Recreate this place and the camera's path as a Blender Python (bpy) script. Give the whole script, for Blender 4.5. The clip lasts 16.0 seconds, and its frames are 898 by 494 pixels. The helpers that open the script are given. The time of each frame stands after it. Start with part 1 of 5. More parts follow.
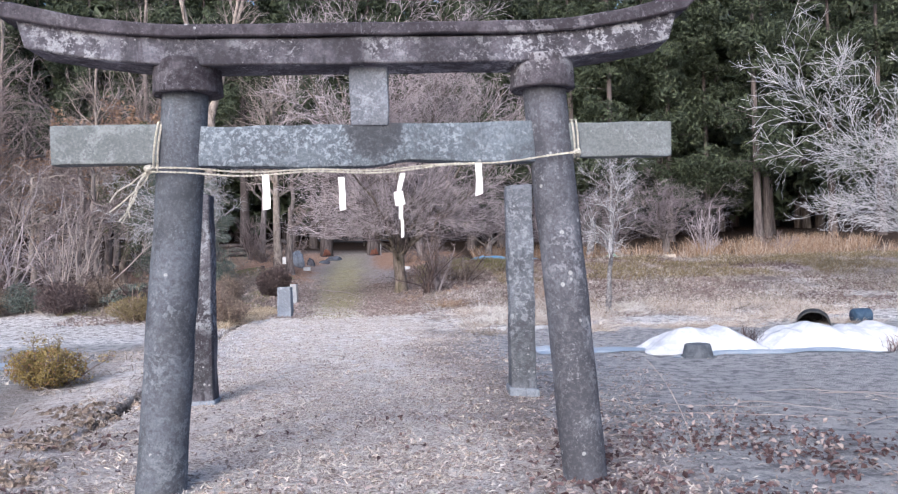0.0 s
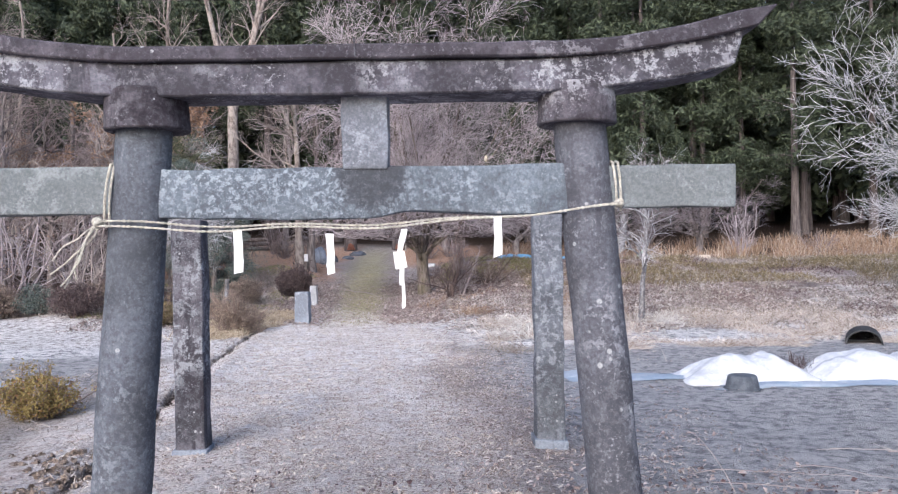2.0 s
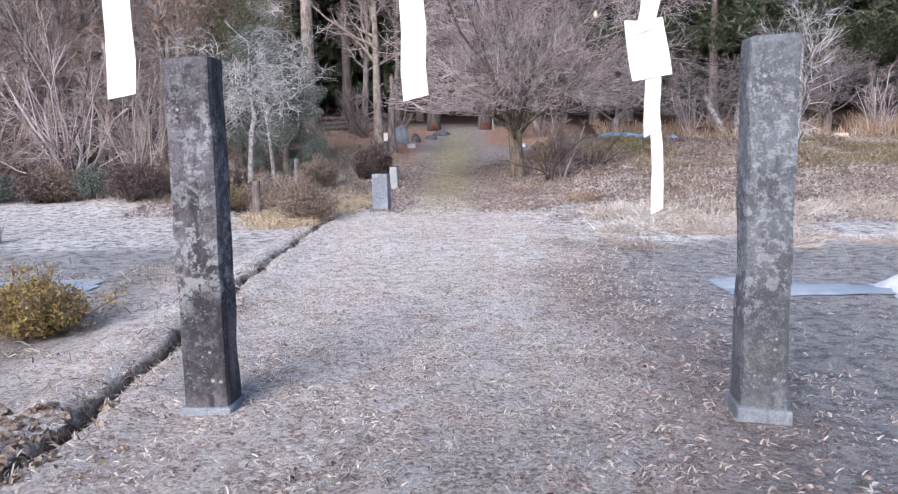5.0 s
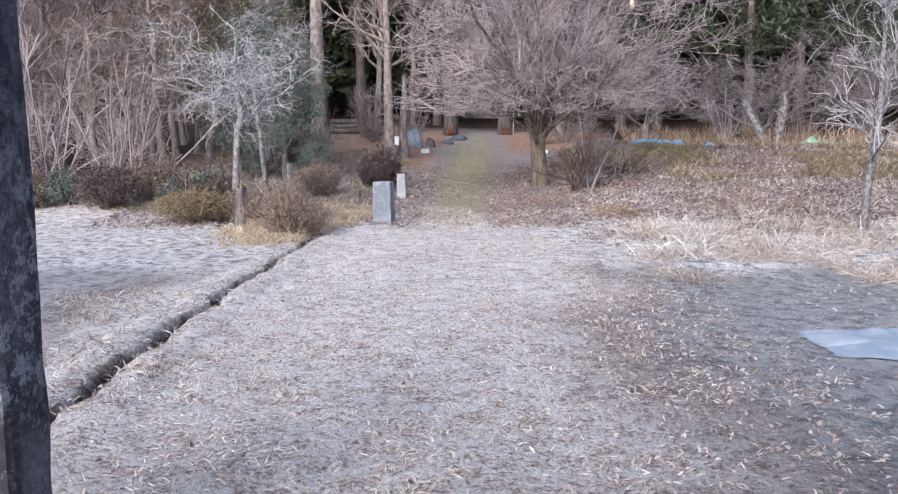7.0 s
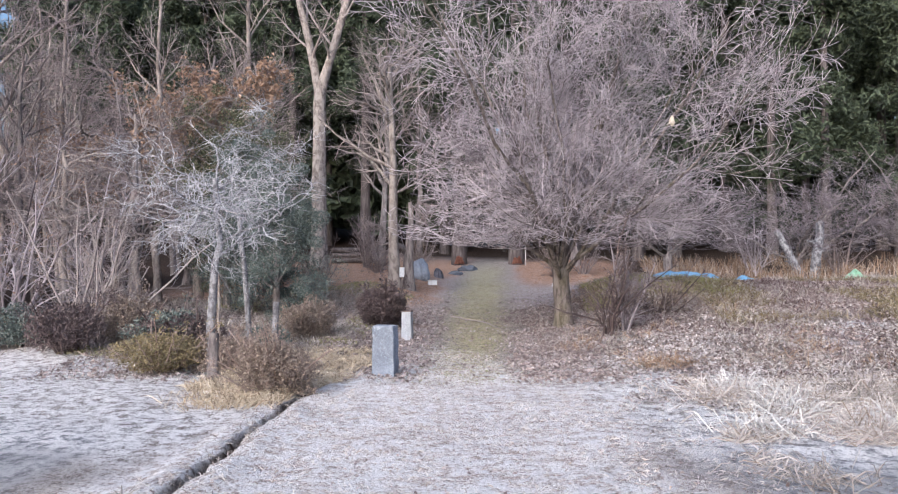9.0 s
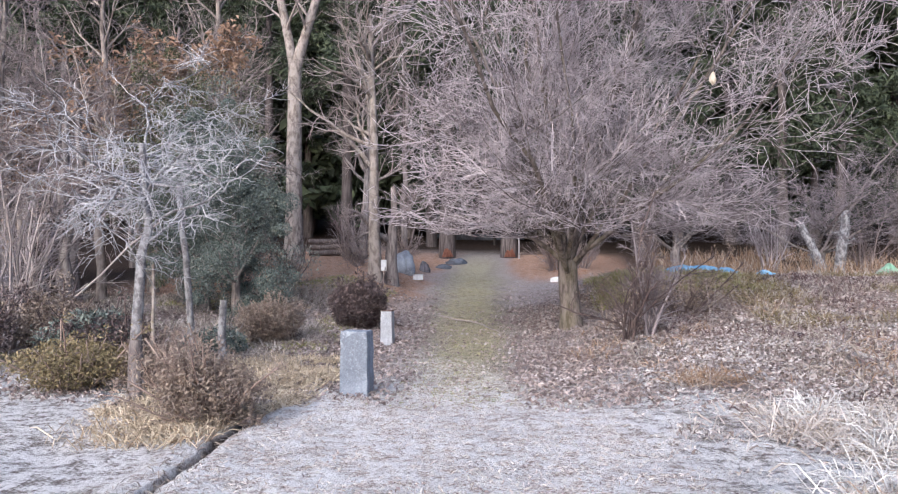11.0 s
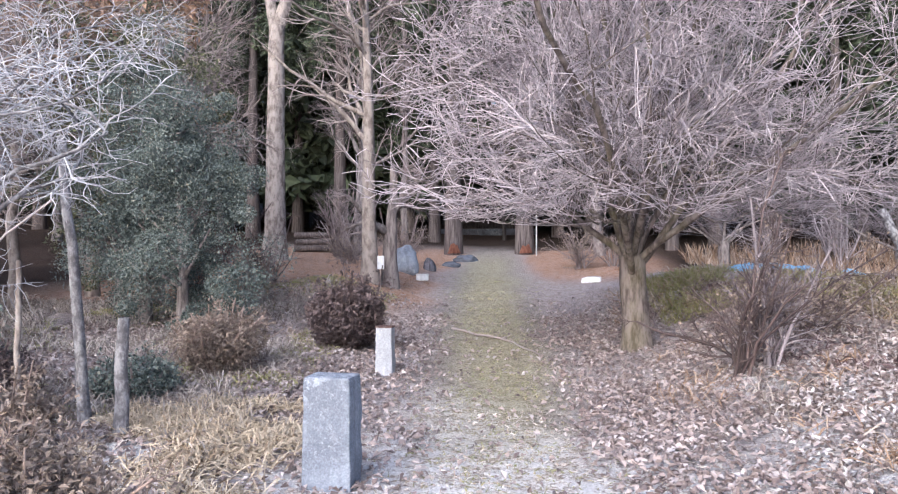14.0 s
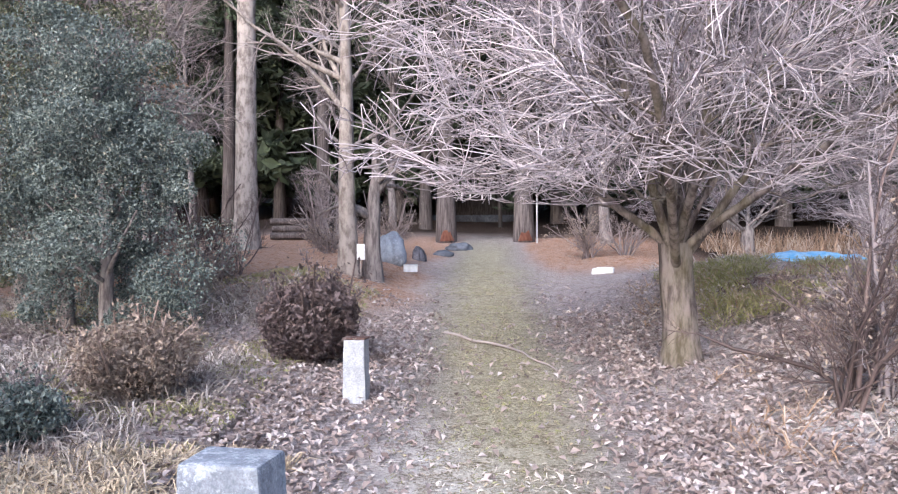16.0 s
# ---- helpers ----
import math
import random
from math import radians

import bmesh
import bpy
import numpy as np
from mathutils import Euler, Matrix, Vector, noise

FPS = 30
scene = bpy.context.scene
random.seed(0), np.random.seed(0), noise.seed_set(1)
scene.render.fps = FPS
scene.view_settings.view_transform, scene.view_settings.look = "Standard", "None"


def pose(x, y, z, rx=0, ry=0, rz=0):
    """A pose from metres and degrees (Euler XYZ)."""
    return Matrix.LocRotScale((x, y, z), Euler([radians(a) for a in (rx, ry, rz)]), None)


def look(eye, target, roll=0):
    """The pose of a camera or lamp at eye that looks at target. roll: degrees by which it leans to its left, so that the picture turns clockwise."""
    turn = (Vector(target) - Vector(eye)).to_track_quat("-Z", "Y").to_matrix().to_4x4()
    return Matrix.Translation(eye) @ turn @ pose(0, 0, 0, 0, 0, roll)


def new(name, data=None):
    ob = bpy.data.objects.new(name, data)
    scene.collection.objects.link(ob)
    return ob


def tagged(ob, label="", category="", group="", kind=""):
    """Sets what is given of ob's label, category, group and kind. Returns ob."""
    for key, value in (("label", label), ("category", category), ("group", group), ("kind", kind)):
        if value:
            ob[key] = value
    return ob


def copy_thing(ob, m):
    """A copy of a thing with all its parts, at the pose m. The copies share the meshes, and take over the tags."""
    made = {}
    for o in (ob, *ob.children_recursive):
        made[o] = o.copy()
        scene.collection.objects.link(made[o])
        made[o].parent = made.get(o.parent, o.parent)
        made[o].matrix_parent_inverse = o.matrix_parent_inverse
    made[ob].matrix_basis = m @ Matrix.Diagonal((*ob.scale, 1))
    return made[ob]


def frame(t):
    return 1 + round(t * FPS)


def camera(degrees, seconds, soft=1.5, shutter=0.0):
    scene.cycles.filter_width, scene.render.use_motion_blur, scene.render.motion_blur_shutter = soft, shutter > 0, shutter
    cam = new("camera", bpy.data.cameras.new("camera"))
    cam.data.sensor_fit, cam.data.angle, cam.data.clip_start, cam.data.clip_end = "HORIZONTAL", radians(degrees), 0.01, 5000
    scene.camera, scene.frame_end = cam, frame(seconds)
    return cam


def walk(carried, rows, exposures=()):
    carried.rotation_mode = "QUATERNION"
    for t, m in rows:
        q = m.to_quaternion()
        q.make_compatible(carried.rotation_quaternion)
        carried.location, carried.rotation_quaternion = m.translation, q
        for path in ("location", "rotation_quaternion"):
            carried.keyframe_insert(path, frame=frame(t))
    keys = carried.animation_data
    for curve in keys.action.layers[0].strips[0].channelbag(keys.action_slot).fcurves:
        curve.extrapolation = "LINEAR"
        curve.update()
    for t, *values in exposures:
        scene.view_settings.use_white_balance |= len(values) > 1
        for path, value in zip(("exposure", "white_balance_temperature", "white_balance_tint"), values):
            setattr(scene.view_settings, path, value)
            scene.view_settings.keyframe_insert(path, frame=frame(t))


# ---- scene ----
cam = camera(56.7, 16.0, 1.25)
METRES, EYE, TILT, LEAN, TURN = 17.6, 1.5, 0.0, 0.0, -2.6
ROWS = [
    (0.0, 0.0, 0.0, 0.0, 0.02, 0.7, 1.42),
    (0.5, 0.0005, 0.0136, 0.0062, 0.14, 0.81, 1.39),
    (1.0, -0.0014, 0.0257, 0.0131, 0.12, 0.76, 1.35),
    (1.5, 0.0017, 0.0384, 0.0192, 0.17, 0.77, 1.33),
    (2.0, 0.0048, 0.0506, 0.0237, 1.93, -0.16, 0.98),
    (2.5, 0.0013, 0.07, 0.0268, 3.29, -1.44, 1.04),
    (3.0, -0.001, 0.0908, 0.0257, 5.45, -4.18, 1.1),
    (3.5, -0.0043, 0.1172, 0.0238, 6.44, -5.68, 0.91),
    (4.0, -0.0114, 0.1447, 0.0226, 6.83, -6.27, 0.79),
    (6.5, -0.0306, 0.3008, 0.0017, 8.68, -10.15, 1.23),
    (7.0, -0.0319, 0.3308, 0.0094, 8.94, -7.61, 0.45),
    (7.5, -0.0393, 0.3622, 0.0155, 8.82, -1.62, -0.54),
    (8.0, -0.0435, 0.3951, 0.0168, 9.44, 1.03, 0.28),
    (8.5, -0.0523, 0.4286, 0.0174, 9.39, 1.09, 0.27),
    (11.0, -0.0868, 0.6085, 0.013, 8.33, 0.7, 0.06),
    (11.5, -0.0935, 0.6478, 0.0114, 8.23, 0.7, 0.03),
    (12.0, -0.1026, 0.6875, 0.0108, 8.25, 0.6, 0.05),
    (12.5, -0.1115, 0.7251, 0.0107, 8.24, 0.5, 0.05),
    (13.0, -0.1221, 0.7626, 0.0117, 8.19, 0.52, 0.03),
    (13.5, -0.1291, 0.7992, 0.0112, 8.25, 0.55, 0.07),
    (14.0, -0.1376, 0.8362, 0.0105, 8.18, 0.54, 0.01),
    (14.5, -0.1427, 0.8723, 0.0101, 8.08, 0.36, 0.05),
    (15.0, -0.1495, 0.906, 0.0105, 7.9, -0.05, 0.14),
    (15.5, -0.1532, 0.9412, 0.0102, 7.89, -0.14, 0.11),
    (16.0, -0.1571, 0.9743, 0.0103, 7.65, -0.29, 0.14),
]
walk(cam, [(t, pose(0, 0, EYE, TILT, LEAN, TURN) @ pose(METRES * x, METRES * y, METRES * z, 90 + pitch, roll, yaw)) for t, x, y, z, yaw, pitch, roll in ROWS],
     [(0.0, 0.88, 5530, 10.3), (3.0, 0.86, 5550, 10.3), (6.5, 0.88, 5630, 9.9), (8.0, 0.94, 5580, 9.6), (11.0, 0.97, 5540, 9.9), (13.5, 1.2, 5480, 10.8), (16.0, 1.46, 5480, 11.3)])


# ---- light ----
world = bpy.data.worlds.new("sky")
scene.world = world
world.use_nodes = True
wn = world.node_tree.nodes
wl = world.node_tree.links
sky = wn.new("ShaderNodeTexSky")
sky.sky_type = "NISHITA"
sky.sun_disc = False
sky.sun_elevation = radians(24)
sky.sun_rotation = radians(200)
sky.air_density, sky.dust_density, sky.ozone_density = 1.0, 4.0, 1.0
wn["Background"].inputs["Strength"].default_value = 0.11
wl.new(sky.outputs[0], wn["Background"].inputs["Color"])
sun = new("sun", bpy.data.lights.new("sun", "SUN"))
sun.data.energy = 1.25
sun.data.angle = radians(40)
sun.data.color = (1.0, 0.93, 0.88)
sun.matrix_world = look((-14, -40, 44), (0, 12, 0))

# ---- small tools ----


def fbm(x, y, scale, octaves=3, seed=0):
    """Value noise from 0 to 1 on a lattice of the given scale in metres."""
    table = np.random.default_rng(seed).random((256, 256))
    out, amp, total = np.zeros_like(np.asarray(x, float)), 1.0, 0.0
    for o in range(octaves):
        u, v = np.asarray(x) / scale + 37.3 * o, np.asarray(y) / scale + 11.7 * o
        i, j = np.floor(u).astype(int), np.floor(v).astype(int)
        fu, fv = u - i, v - j
        fu, fv = fu * fu * (3 - 2 * fu), fv * fv * (3 - 2 * fv)
        a, b = table[i % 256, j % 256], table[(i + 1) % 256, j % 256]
        c, d = table[i % 256, (j + 1) % 256], table[(i + 1) % 256, (j + 1) % 256]
        out += amp * ((a * (1 - fu) + b * fu) * (1 - fv) + (c * (1 - fu) + d * fu) * fv)
        total += amp
        amp *= 0.5
        scale *= 0.5
    return out / total


def step(a, b, v):
    s = np.clip((np.asarray(v, float) - a) / (b - a), 0, 1)
    return s * s * (3 - 2 * s)


def array_mesh(name, verts, faces, smooth=True):
    """A mesh from arrays of places and of equal-sized faces."""
    verts, faces = np.asarray(verts, np.float32), np.asarray(faces, np.int32)
    me = bpy.data.meshes.new(name)
    me.vertices.add(len(verts))
    me.vertices.foreach_set("co", verts.ravel())
    me.loops.add(faces.size)
    me.loops.foreach_set("vertex_index", faces.ravel())
    me.polygons.add(len(faces))
    me.polygons.foreach_set("loop_start", np.arange(0, faces.size, faces.shape[1], dtype=np.int32))
    me.polygons.foreach_set("use_smooth", np.full(len(faces), smooth))
    me.update(calc_edges=True)
    return me


def mesh_part(name, me, material, parent=None, label=""):
    ob = new(name, me)
    if material is not None:
        me.materials.append(material)
    ob.parent = parent
    if label:
        ob["label"] = label
    return ob


def part(name, bm, material, parent=None, label="", smooth=False):
    me = bpy.data.meshes.new(name)
    bm.normal_update()
    bm.to_mesh(me)
    bm.free()
    if smooth:
        me.polygons.foreach_set("use_smooth", np.ones(len(me.polygons), bool))
    return mesh_part(name, me, material, parent, label)


def thing(name, place, label, category, group="", kind="", turn=0.0):
    ob = new(name)
    ob.empty_display_size = 0.1
    ob.matrix_basis = pose(*place, 0, 0, turn)
    return tagged(ob, label, category, group, kind)


def box(bm, x0, x1, y0, y1, z0, z1, bevel=0.0, cuts=0):
    made = bmesh.ops.create_cube(bm, size=1, matrix=Matrix.LocRotScale(((x0 + x1) / 2, (y0 + y1) / 2, (z0 + z1) / 2), None, (x1 - x0, y1 - y0, z1 - z0)))
    edges = list({e for v in made["verts"] for e in v.link_edges})
    verts = made["verts"]
    if bevel:
        r = bmesh.ops.bevel(bm, geom=edges, offset=bevel, segments=2, affect="EDGES", profile=0.6)
        verts = r["verts"]
    return verts


def rough(bm, amount, scale, seed=0):
    """Shifts the vertices a little, as hewn stone is uneven."""
    off = Vector((seed * 3.1, seed * 1.7, seed * 5.3))
    for v in bm.verts:
        v.co += noise.noise_vector(v.co / scale + off) * amount


def tube(paths, sides=5):
    """Verts and quads of round tubes; paths are arrays (many, points, 3) with radii (many, points)."""
    vs, fs, base = [], [], 0
    for P, R in paths:
        m, n, _ = P.shape
        T = np.gradient(P, axis=1)
        T /= np.linalg.norm(T, axis=2, keepdims=True) + 1e-9
        ref = np.where(np.abs(T[..., 2:3]) > 0.9, np.array([1.0, 0, 0]), np.array([0, 0, 1.0]))
        A = np.cross(T, ref)
        A /= np.linalg.norm(A, axis=2, keepdims=True) + 1e-9
        B = np.cross(T, A)
        s = sides if n > 2 and R.max() > 0.012 else 3
        an = np.arange(s) * 2 * np.pi / s
        V = P[:, :, None] + R[:, :, None, None] * (A[:, :, None] * np.cos(an)[:, None] + B[:, :, None] * np.sin(an)[:, None])
        idx = np.arange(m * n * s).reshape(m, n, s) + base
        a, b = idx[:, :-1], idx[:, 1:]
        F = np.stack([a, np.roll(a, -1, 2), np.roll(b, -1, 2), b], -1)
        vs.append(V.reshape(-1, 3))
        fs.append(F.reshape(-1, 4))
        base += m * n * s
    return np.concatenate(vs), np.concatenate(fs)


def sprout(rng, parent, count, t0, t1, a0, a1, length, n, rise, wob, thin, flat=0.0, fade=0.5):
    """Side branches along the parent branches: arrays of places and radii."""
    P, R = parent
    m, k, _ = P.shape
    idx = np.repeat(np.arange(m), count)
    t = rng.uniform(t0, t1, m * count)
    f = t * (k - 1)
    i = np.minimum(f.astype(int), k - 2)
    w = (f - i)[:, None]
    pos = P[idx, i] * (1 - w) + P[idx, i + 1] * w
    rad = R[idx, i] * (1 - w[:, 0]) + R[idx, i + 1] * w[:, 0]
    tan = P[idx, i + 1] - P[idx, i]
    tan /= np.linalg.norm(tan, axis=1, keepdims=True) + 1e-9
    side = rng.normal(size=(m * count, 3))
    side[:, 2] *= 1 - flat
    side -= tan * (side * tan).sum(1, keepdims=True)
    side /= np.linalg.norm(side, axis=1, keepdims=True) + 1e-9
    a = np.radians(rng.uniform(a0, a1, m * count))[:, None]
    d = tan * np.cos(a) + side * np.sin(a)
    L = length * rng.uniform(0.6, 1.15, m * count) * (1 - fade * (t - t0) / (t1 - t0 + 1e-9))
    Q = np.zeros((m * count, n, 3))
    Q[:, 0] = pos
    for j in range(1, n):
        d = d + rng.normal(size=d.shape) * wob
        d[:, 2] += rise
        d /= np.linalg.norm(d, axis=1, keepdims=True)
        Q[:, j] = Q[:, j - 1] + d * (L / (n - 1))[:, None]
    r0 = np.maximum(rad * thin, 0.0034)
    return Q, r0[:, None] * np.linspace(1, 0.35, n)[None]


def stem(rng, height, radius, n=9, wob=0.03, lean=(0, 0), flare=1.5, top=0.3):
    t = np.linspace(0, 1, n)
    P = np.stack([lean[0] * t * height, lean[1] * t * height, t * height], 1)
    P[1:, :2] += np.cumsum(rng.normal(size=(n - 1, 2)) * wob * height / n, 0)
    P[0, 2] -= 0.15
    R = radius * (1 - (1 - top) * t)
    R[0] *= flare
    R[1] *= 1 + (flare - 1) * 0.15
    return P[None], R[None]


def blades(rng, roots, length, width, spread, bend=0.5, up=1.0):
    """Thin bent blades that stand on the roots: two tapering pieces each."""
    m = len(roots)
    d = rng.normal(size=(m, 3)) * spread
    d[:, 2] = np.abs(d[:, 2]) * 0.3 + up
    d /= np.linalg.norm(d, axis=1, keepdims=True)
    L = length * rng.uniform(0.4, 1.2, m)[:, None]
    side = np.cross(d, rng.normal(size=(m, 3)))
    side /= np.linalg.norm(side, axis=1, keepdims=True) + 1e-9
    side *= width * rng.uniform(0.6, 1.3, m)[:, None] / 2
    mid = roots + d * L * 0.55
    out = d * np.array([1, 1, 0.2])
    tip = mid + (d * (1 - bend) + out * bend - np.array([0, 0, 0.35]) * bend) * L * 0.5
    V = np.stack([roots - side, roots + side, mid - side * 0.8, mid + side * 0.8, tip], 1).reshape(-1, 3)
    b = np.arange(m)[:, None] * 5
    F = np.concatenate([b + [0, 1, 3], b + [0, 3, 2], b + [2, 3, 4]])
    return V, F


def leaves(rng, centres, length, width, tilt=1.0, curl=0.3):
    """Small folded leaves, four corners and a fold each."""
    m = len(centres)
    nrm = rng.normal(size=(m, 3)) * tilt
    nrm[:, 2] += 1.0
    nrm /= np.linalg.norm(nrm, axis=1, keepdims=True)
    a = np.cross(nrm, rng.normal(size=(m, 3)))
    a /= np.linalg.norm(a, axis=1, keepdims=True) + 1e-9
    b = np.cross(nrm, a)
    s = rng.uniform(0.55, 1.25, m)[:, None]
    a, b, c = a * length * s / 2, b * width * s / 2, nrm * width * curl * s
    V = np.stack([centres - a, centres - b + c, centres + a, centres + b + c], 1).reshape(-1, 3)
    i = np.arange(m)[:, None] * 4
    return V, np.concatenate([i + [0, 1, 2], i + [0, 2, 3]])


def lump_leaves(rng, centres, radii, count, length, width, loose=0.45):
    """Leaves laid like scales round lumps, so that each lump has a lit and a shaded side."""
    i = rng.integers(0, len(centres), count)
    d = rng.normal(size=(count, 3))
    d[:, 2] += 0.25
    d /= np.linalg.norm(d, axis=1, keepdims=True)
    q = rng.uniform(0.7, 1.06, count)[:, None] * np.asarray(radii)[i][:, None]
    c = centres[i] + d * q * np.array([1, 1, 0.8])
    nrm = d + rng.normal(size=d.shape) * loose
    nrm /= np.linalg.norm(nrm, axis=1, keepdims=True)
    a = np.cross(nrm, rng.normal(size=d.shape))
    a /= np.linalg.norm(a, axis=1, keepdims=True) + 1e-9
    b = np.cross(nrm, a)
    s = rng.uniform(0.5, 1.25, count)[:, None]
    a, b = a * length * s / 2, b * width * s / 2
    V = np.stack([c - a, c - b + nrm * width * 0.12, c + a, c + b + nrm * width * 0.12], 1).reshape(-1, 3)
    j = np.arange(count)[:, None] * 4
    return V, np.concatenate([j + [0, 1, 2], j + [0, 2, 3]])


# ---- the lie of the land ----
LINE_Y = [-60, 0, 9, 20, 22.5, 25, 30, 36, 43, 50, 62, 80, 120, 400]
LINE_Z = [0.1, 0.185, 0.135, 0.12, 0.16, 0.26, 0.6, 1.1, 1.7, 2.2, 3.0, 5.5, 14.0, 40.0]


def ditch_x(y):
    return np.interp(y, [-5, 5, 8.6, 11.4, 17.0, 19.2, 20.0, 23.1, 24.3, 28], [-1.9, -2.45, -2.84, -3.17, -3.78, -3.86, -3.95, -4.2, -4.35, -4.7])


def path_x(y):
    return np.interp(y, [-10, 0, 8, 14, 21, 24, 30, 43, 60], [-0.1, -0.2, -0.6, -1.2, -1.95, -2.1, -2.5, -3.1, -3.6])


def land(x, y, fine=True):
    x, y = np.asarray(x, float), np.asarray(y, float)
    z = np.interp(y, LINE_Y, LINE_Z)
    z = z - 0.06 * step(-3.2, -4.2, x) * step(21, 18, y)
    z = z - 0.05 * step(0.4, 2.0, x) * step(19, 16, y)
    top = 1.3 - 0.012 * np.clip(x - 3, 0, 14)
    bank = 0.12 + (top - 0.12) * step(17.5, 31.5, y + 0.2 * np.clip(x - 3, 0, 8)) - 0.3 * step(33, 36.5, y)
    on = step(-1.3, 1.6, x) * step(46, 38, y)
    z = np.where(y > 16, z * (1 - on) + np.maximum(bank, z) * on, z)
    z = z + 0.25 * step(-4, -9, x) * step(20, 26, y)
    z = z + 0.45 * np.exp(-((x + 5.6) / 1.3) ** 2) * step(26, 30.5, y) * step(41, 34, y)
    z = z + (0.03 * np.clip(np.abs(x) - 14, 0, 60)) * step(20, 40, y)
    if fine:
        on_path = np.exp(-((x - path_x(y)) / 1.5) ** 2)
        z = z + (fbm(x, y, 1.1, 3, 3) - 0.5) * (0.10 - 0.07 * on_path) + (fbm(x, y, 0.28, 2, 4) - 0.5) * 0.035
        z = z + (fbm(x, y, 2.2, 3, 8) - 0.5) * 0.3 * step(18, 24, y) * (1 - on_path)
        gap = np.abs(x - ditch_x(y) + (fbm(x * 0, y, 0.5, 2, 5) - 0.5) * 0.12) + (fbm(x, y, 0.16, 2, 6) - 0.5) * 0.06
        z = z - 0.12 * step(0.07, 0.035, gap) * step(6.3, 8.0, y) * (0.4 * step(25.5, 24, y) + 0.6 * step(20, 18.5, y))
        z = z + 0.035 * np.exp(-((gap - 0.25) / 0.12) ** 2) * step(6.3, 8.0, y) * step(20, 19, y)
    return z


def ground_z(x, y):
    return float(land(np.array([x]), np.array([y]))[0])


# ---- materials ----
def material(name, colour, rough_=0.85, metal=0.0):
    m = bpy.data.materials.new(name)
    m.use_nodes = True
    b = m.node_tree.nodes["Principled BSDF"]
    b.inputs["Base Color"].default_value = (*colour, 1)
    b.inputs["Roughness"].default_value = rough_
    b.inputs["Metallic"].default_value = metal
    b.inputs["Specular IOR Level"].default_value = 0.25
    return m


class Web:
    """A short way to write the nodes of one material."""

    def __init__(self, name, rough_=0.85, spec=0.25):
        self.m = bpy.data.materials.new(name)
        self.m.use_nodes = True
        self.t = self.m.node_tree
        self.b = self.t.nodes["Principled BSDF"]
        self.b.inputs["Roughness"].default_value = rough_
        self.b.inputs["Specular IOR Level"].default_value = spec
        self.co = self.t.nodes.new("ShaderNodeTexCoord")

    def put(self, socket, value):
        if isinstance(value, bpy.types.NodeSocket):
            self.t.links.new(value, socket)
        elif isinstance(value, tuple):
            socket.default_value = (*value, 1)
        else:
            socket.default_value = value

    def noise(self, scale, detail=4, rough_=0.6, stretch=None, shift=0.0):
        n = self.t.nodes.new("ShaderNodeTexNoise")
        n.inputs["Scale"].default_value, n.inputs["Detail"].default_value, n.inputs["Roughness"].default_value = scale, detail, rough_
        mp = self.t.nodes.new("ShaderNodeMapping")
        mp.inputs["Scale"].default_value = stretch or (1, 1, 1)
        mp.inputs["Location"].default_value = (shift, shift * 0.7, shift * 1.3)
        self.t.links.new(self.co.outputs["Object"], mp.inputs[0])
        self.t.links.new(mp.outputs[0], n.inputs["Vector"])
        return n.outputs["Fac"]

    def cells(self, scale, shift=0.0):
        n = self.t.nodes.new("ShaderNodeTexVoronoi")
        n.inputs["Scale"].default_value = scale
        self.t.links.new(self.co.outputs["Object"], n.inputs["Vector"])
        return n.outputs

    def ramp(self, fac, lo, hi, a=0.0, b=1.0):
        n = self.t.nodes.new("ShaderNodeMapRange")
        n.interpolation_type = "SMOOTHSTEP"
        self.put(n.inputs["Value"], fac)
        for key, v in (("From Min", lo), ("From Max", hi), ("To Min", a), ("To Max", b)):
            n.inputs[key].default_value = v
        return n.outputs[0]

    def mix(self, fac, a, b, how="MIX"):
        n = self.t.nodes.new("ShaderNodeMix")
        n.data_type, n.blend_type = "RGBA", how
        self.put(n.inputs[0], fac)
        self.put(n.inputs[6], a)
        self.put(n.inputs[7], b)
        return n.outputs[2]

    def math(self, how, a, b=0.0):
        n = self.t.nodes.new("ShaderNodeMath")
        n.operation = how
        n.use_clamp = False
        self.put(n.inputs[0], a)
        self.put(n.inputs[1], b)
        return n.outputs[0]

    def attribute(self, name):
        n = self.t.nodes.new("ShaderNodeAttribute")
        n.attribute_name = name
        s = self.t.nodes.new("ShaderNodeSeparateColor")
        self.t.links.new(n.outputs["Color"], s.inputs[0])
        return s.outputs

    def island(self):
        return self.t.nodes.new("ShaderNodeNewGeometry").outputs["Random Per Island"]

    def whole(self):
        return self.t.nodes.new("ShaderNodeObjectInfo").outputs["Random"]

    def bump(self, height, strength=0.5, distance=0.02):
        n = self.t.nodes.new("ShaderNodeBump")
        n.inputs["Strength"].default_value, n.inputs["Distance"].default_value = strength, distance
        self.t.links.new(height, n.inputs["Height"])
        self.t.links.new(n.outputs[0], self.b.inputs["Normal"])

    def done(self, colour):
        self.put(self.b.inputs["Base Color"], colour)
        return self.m


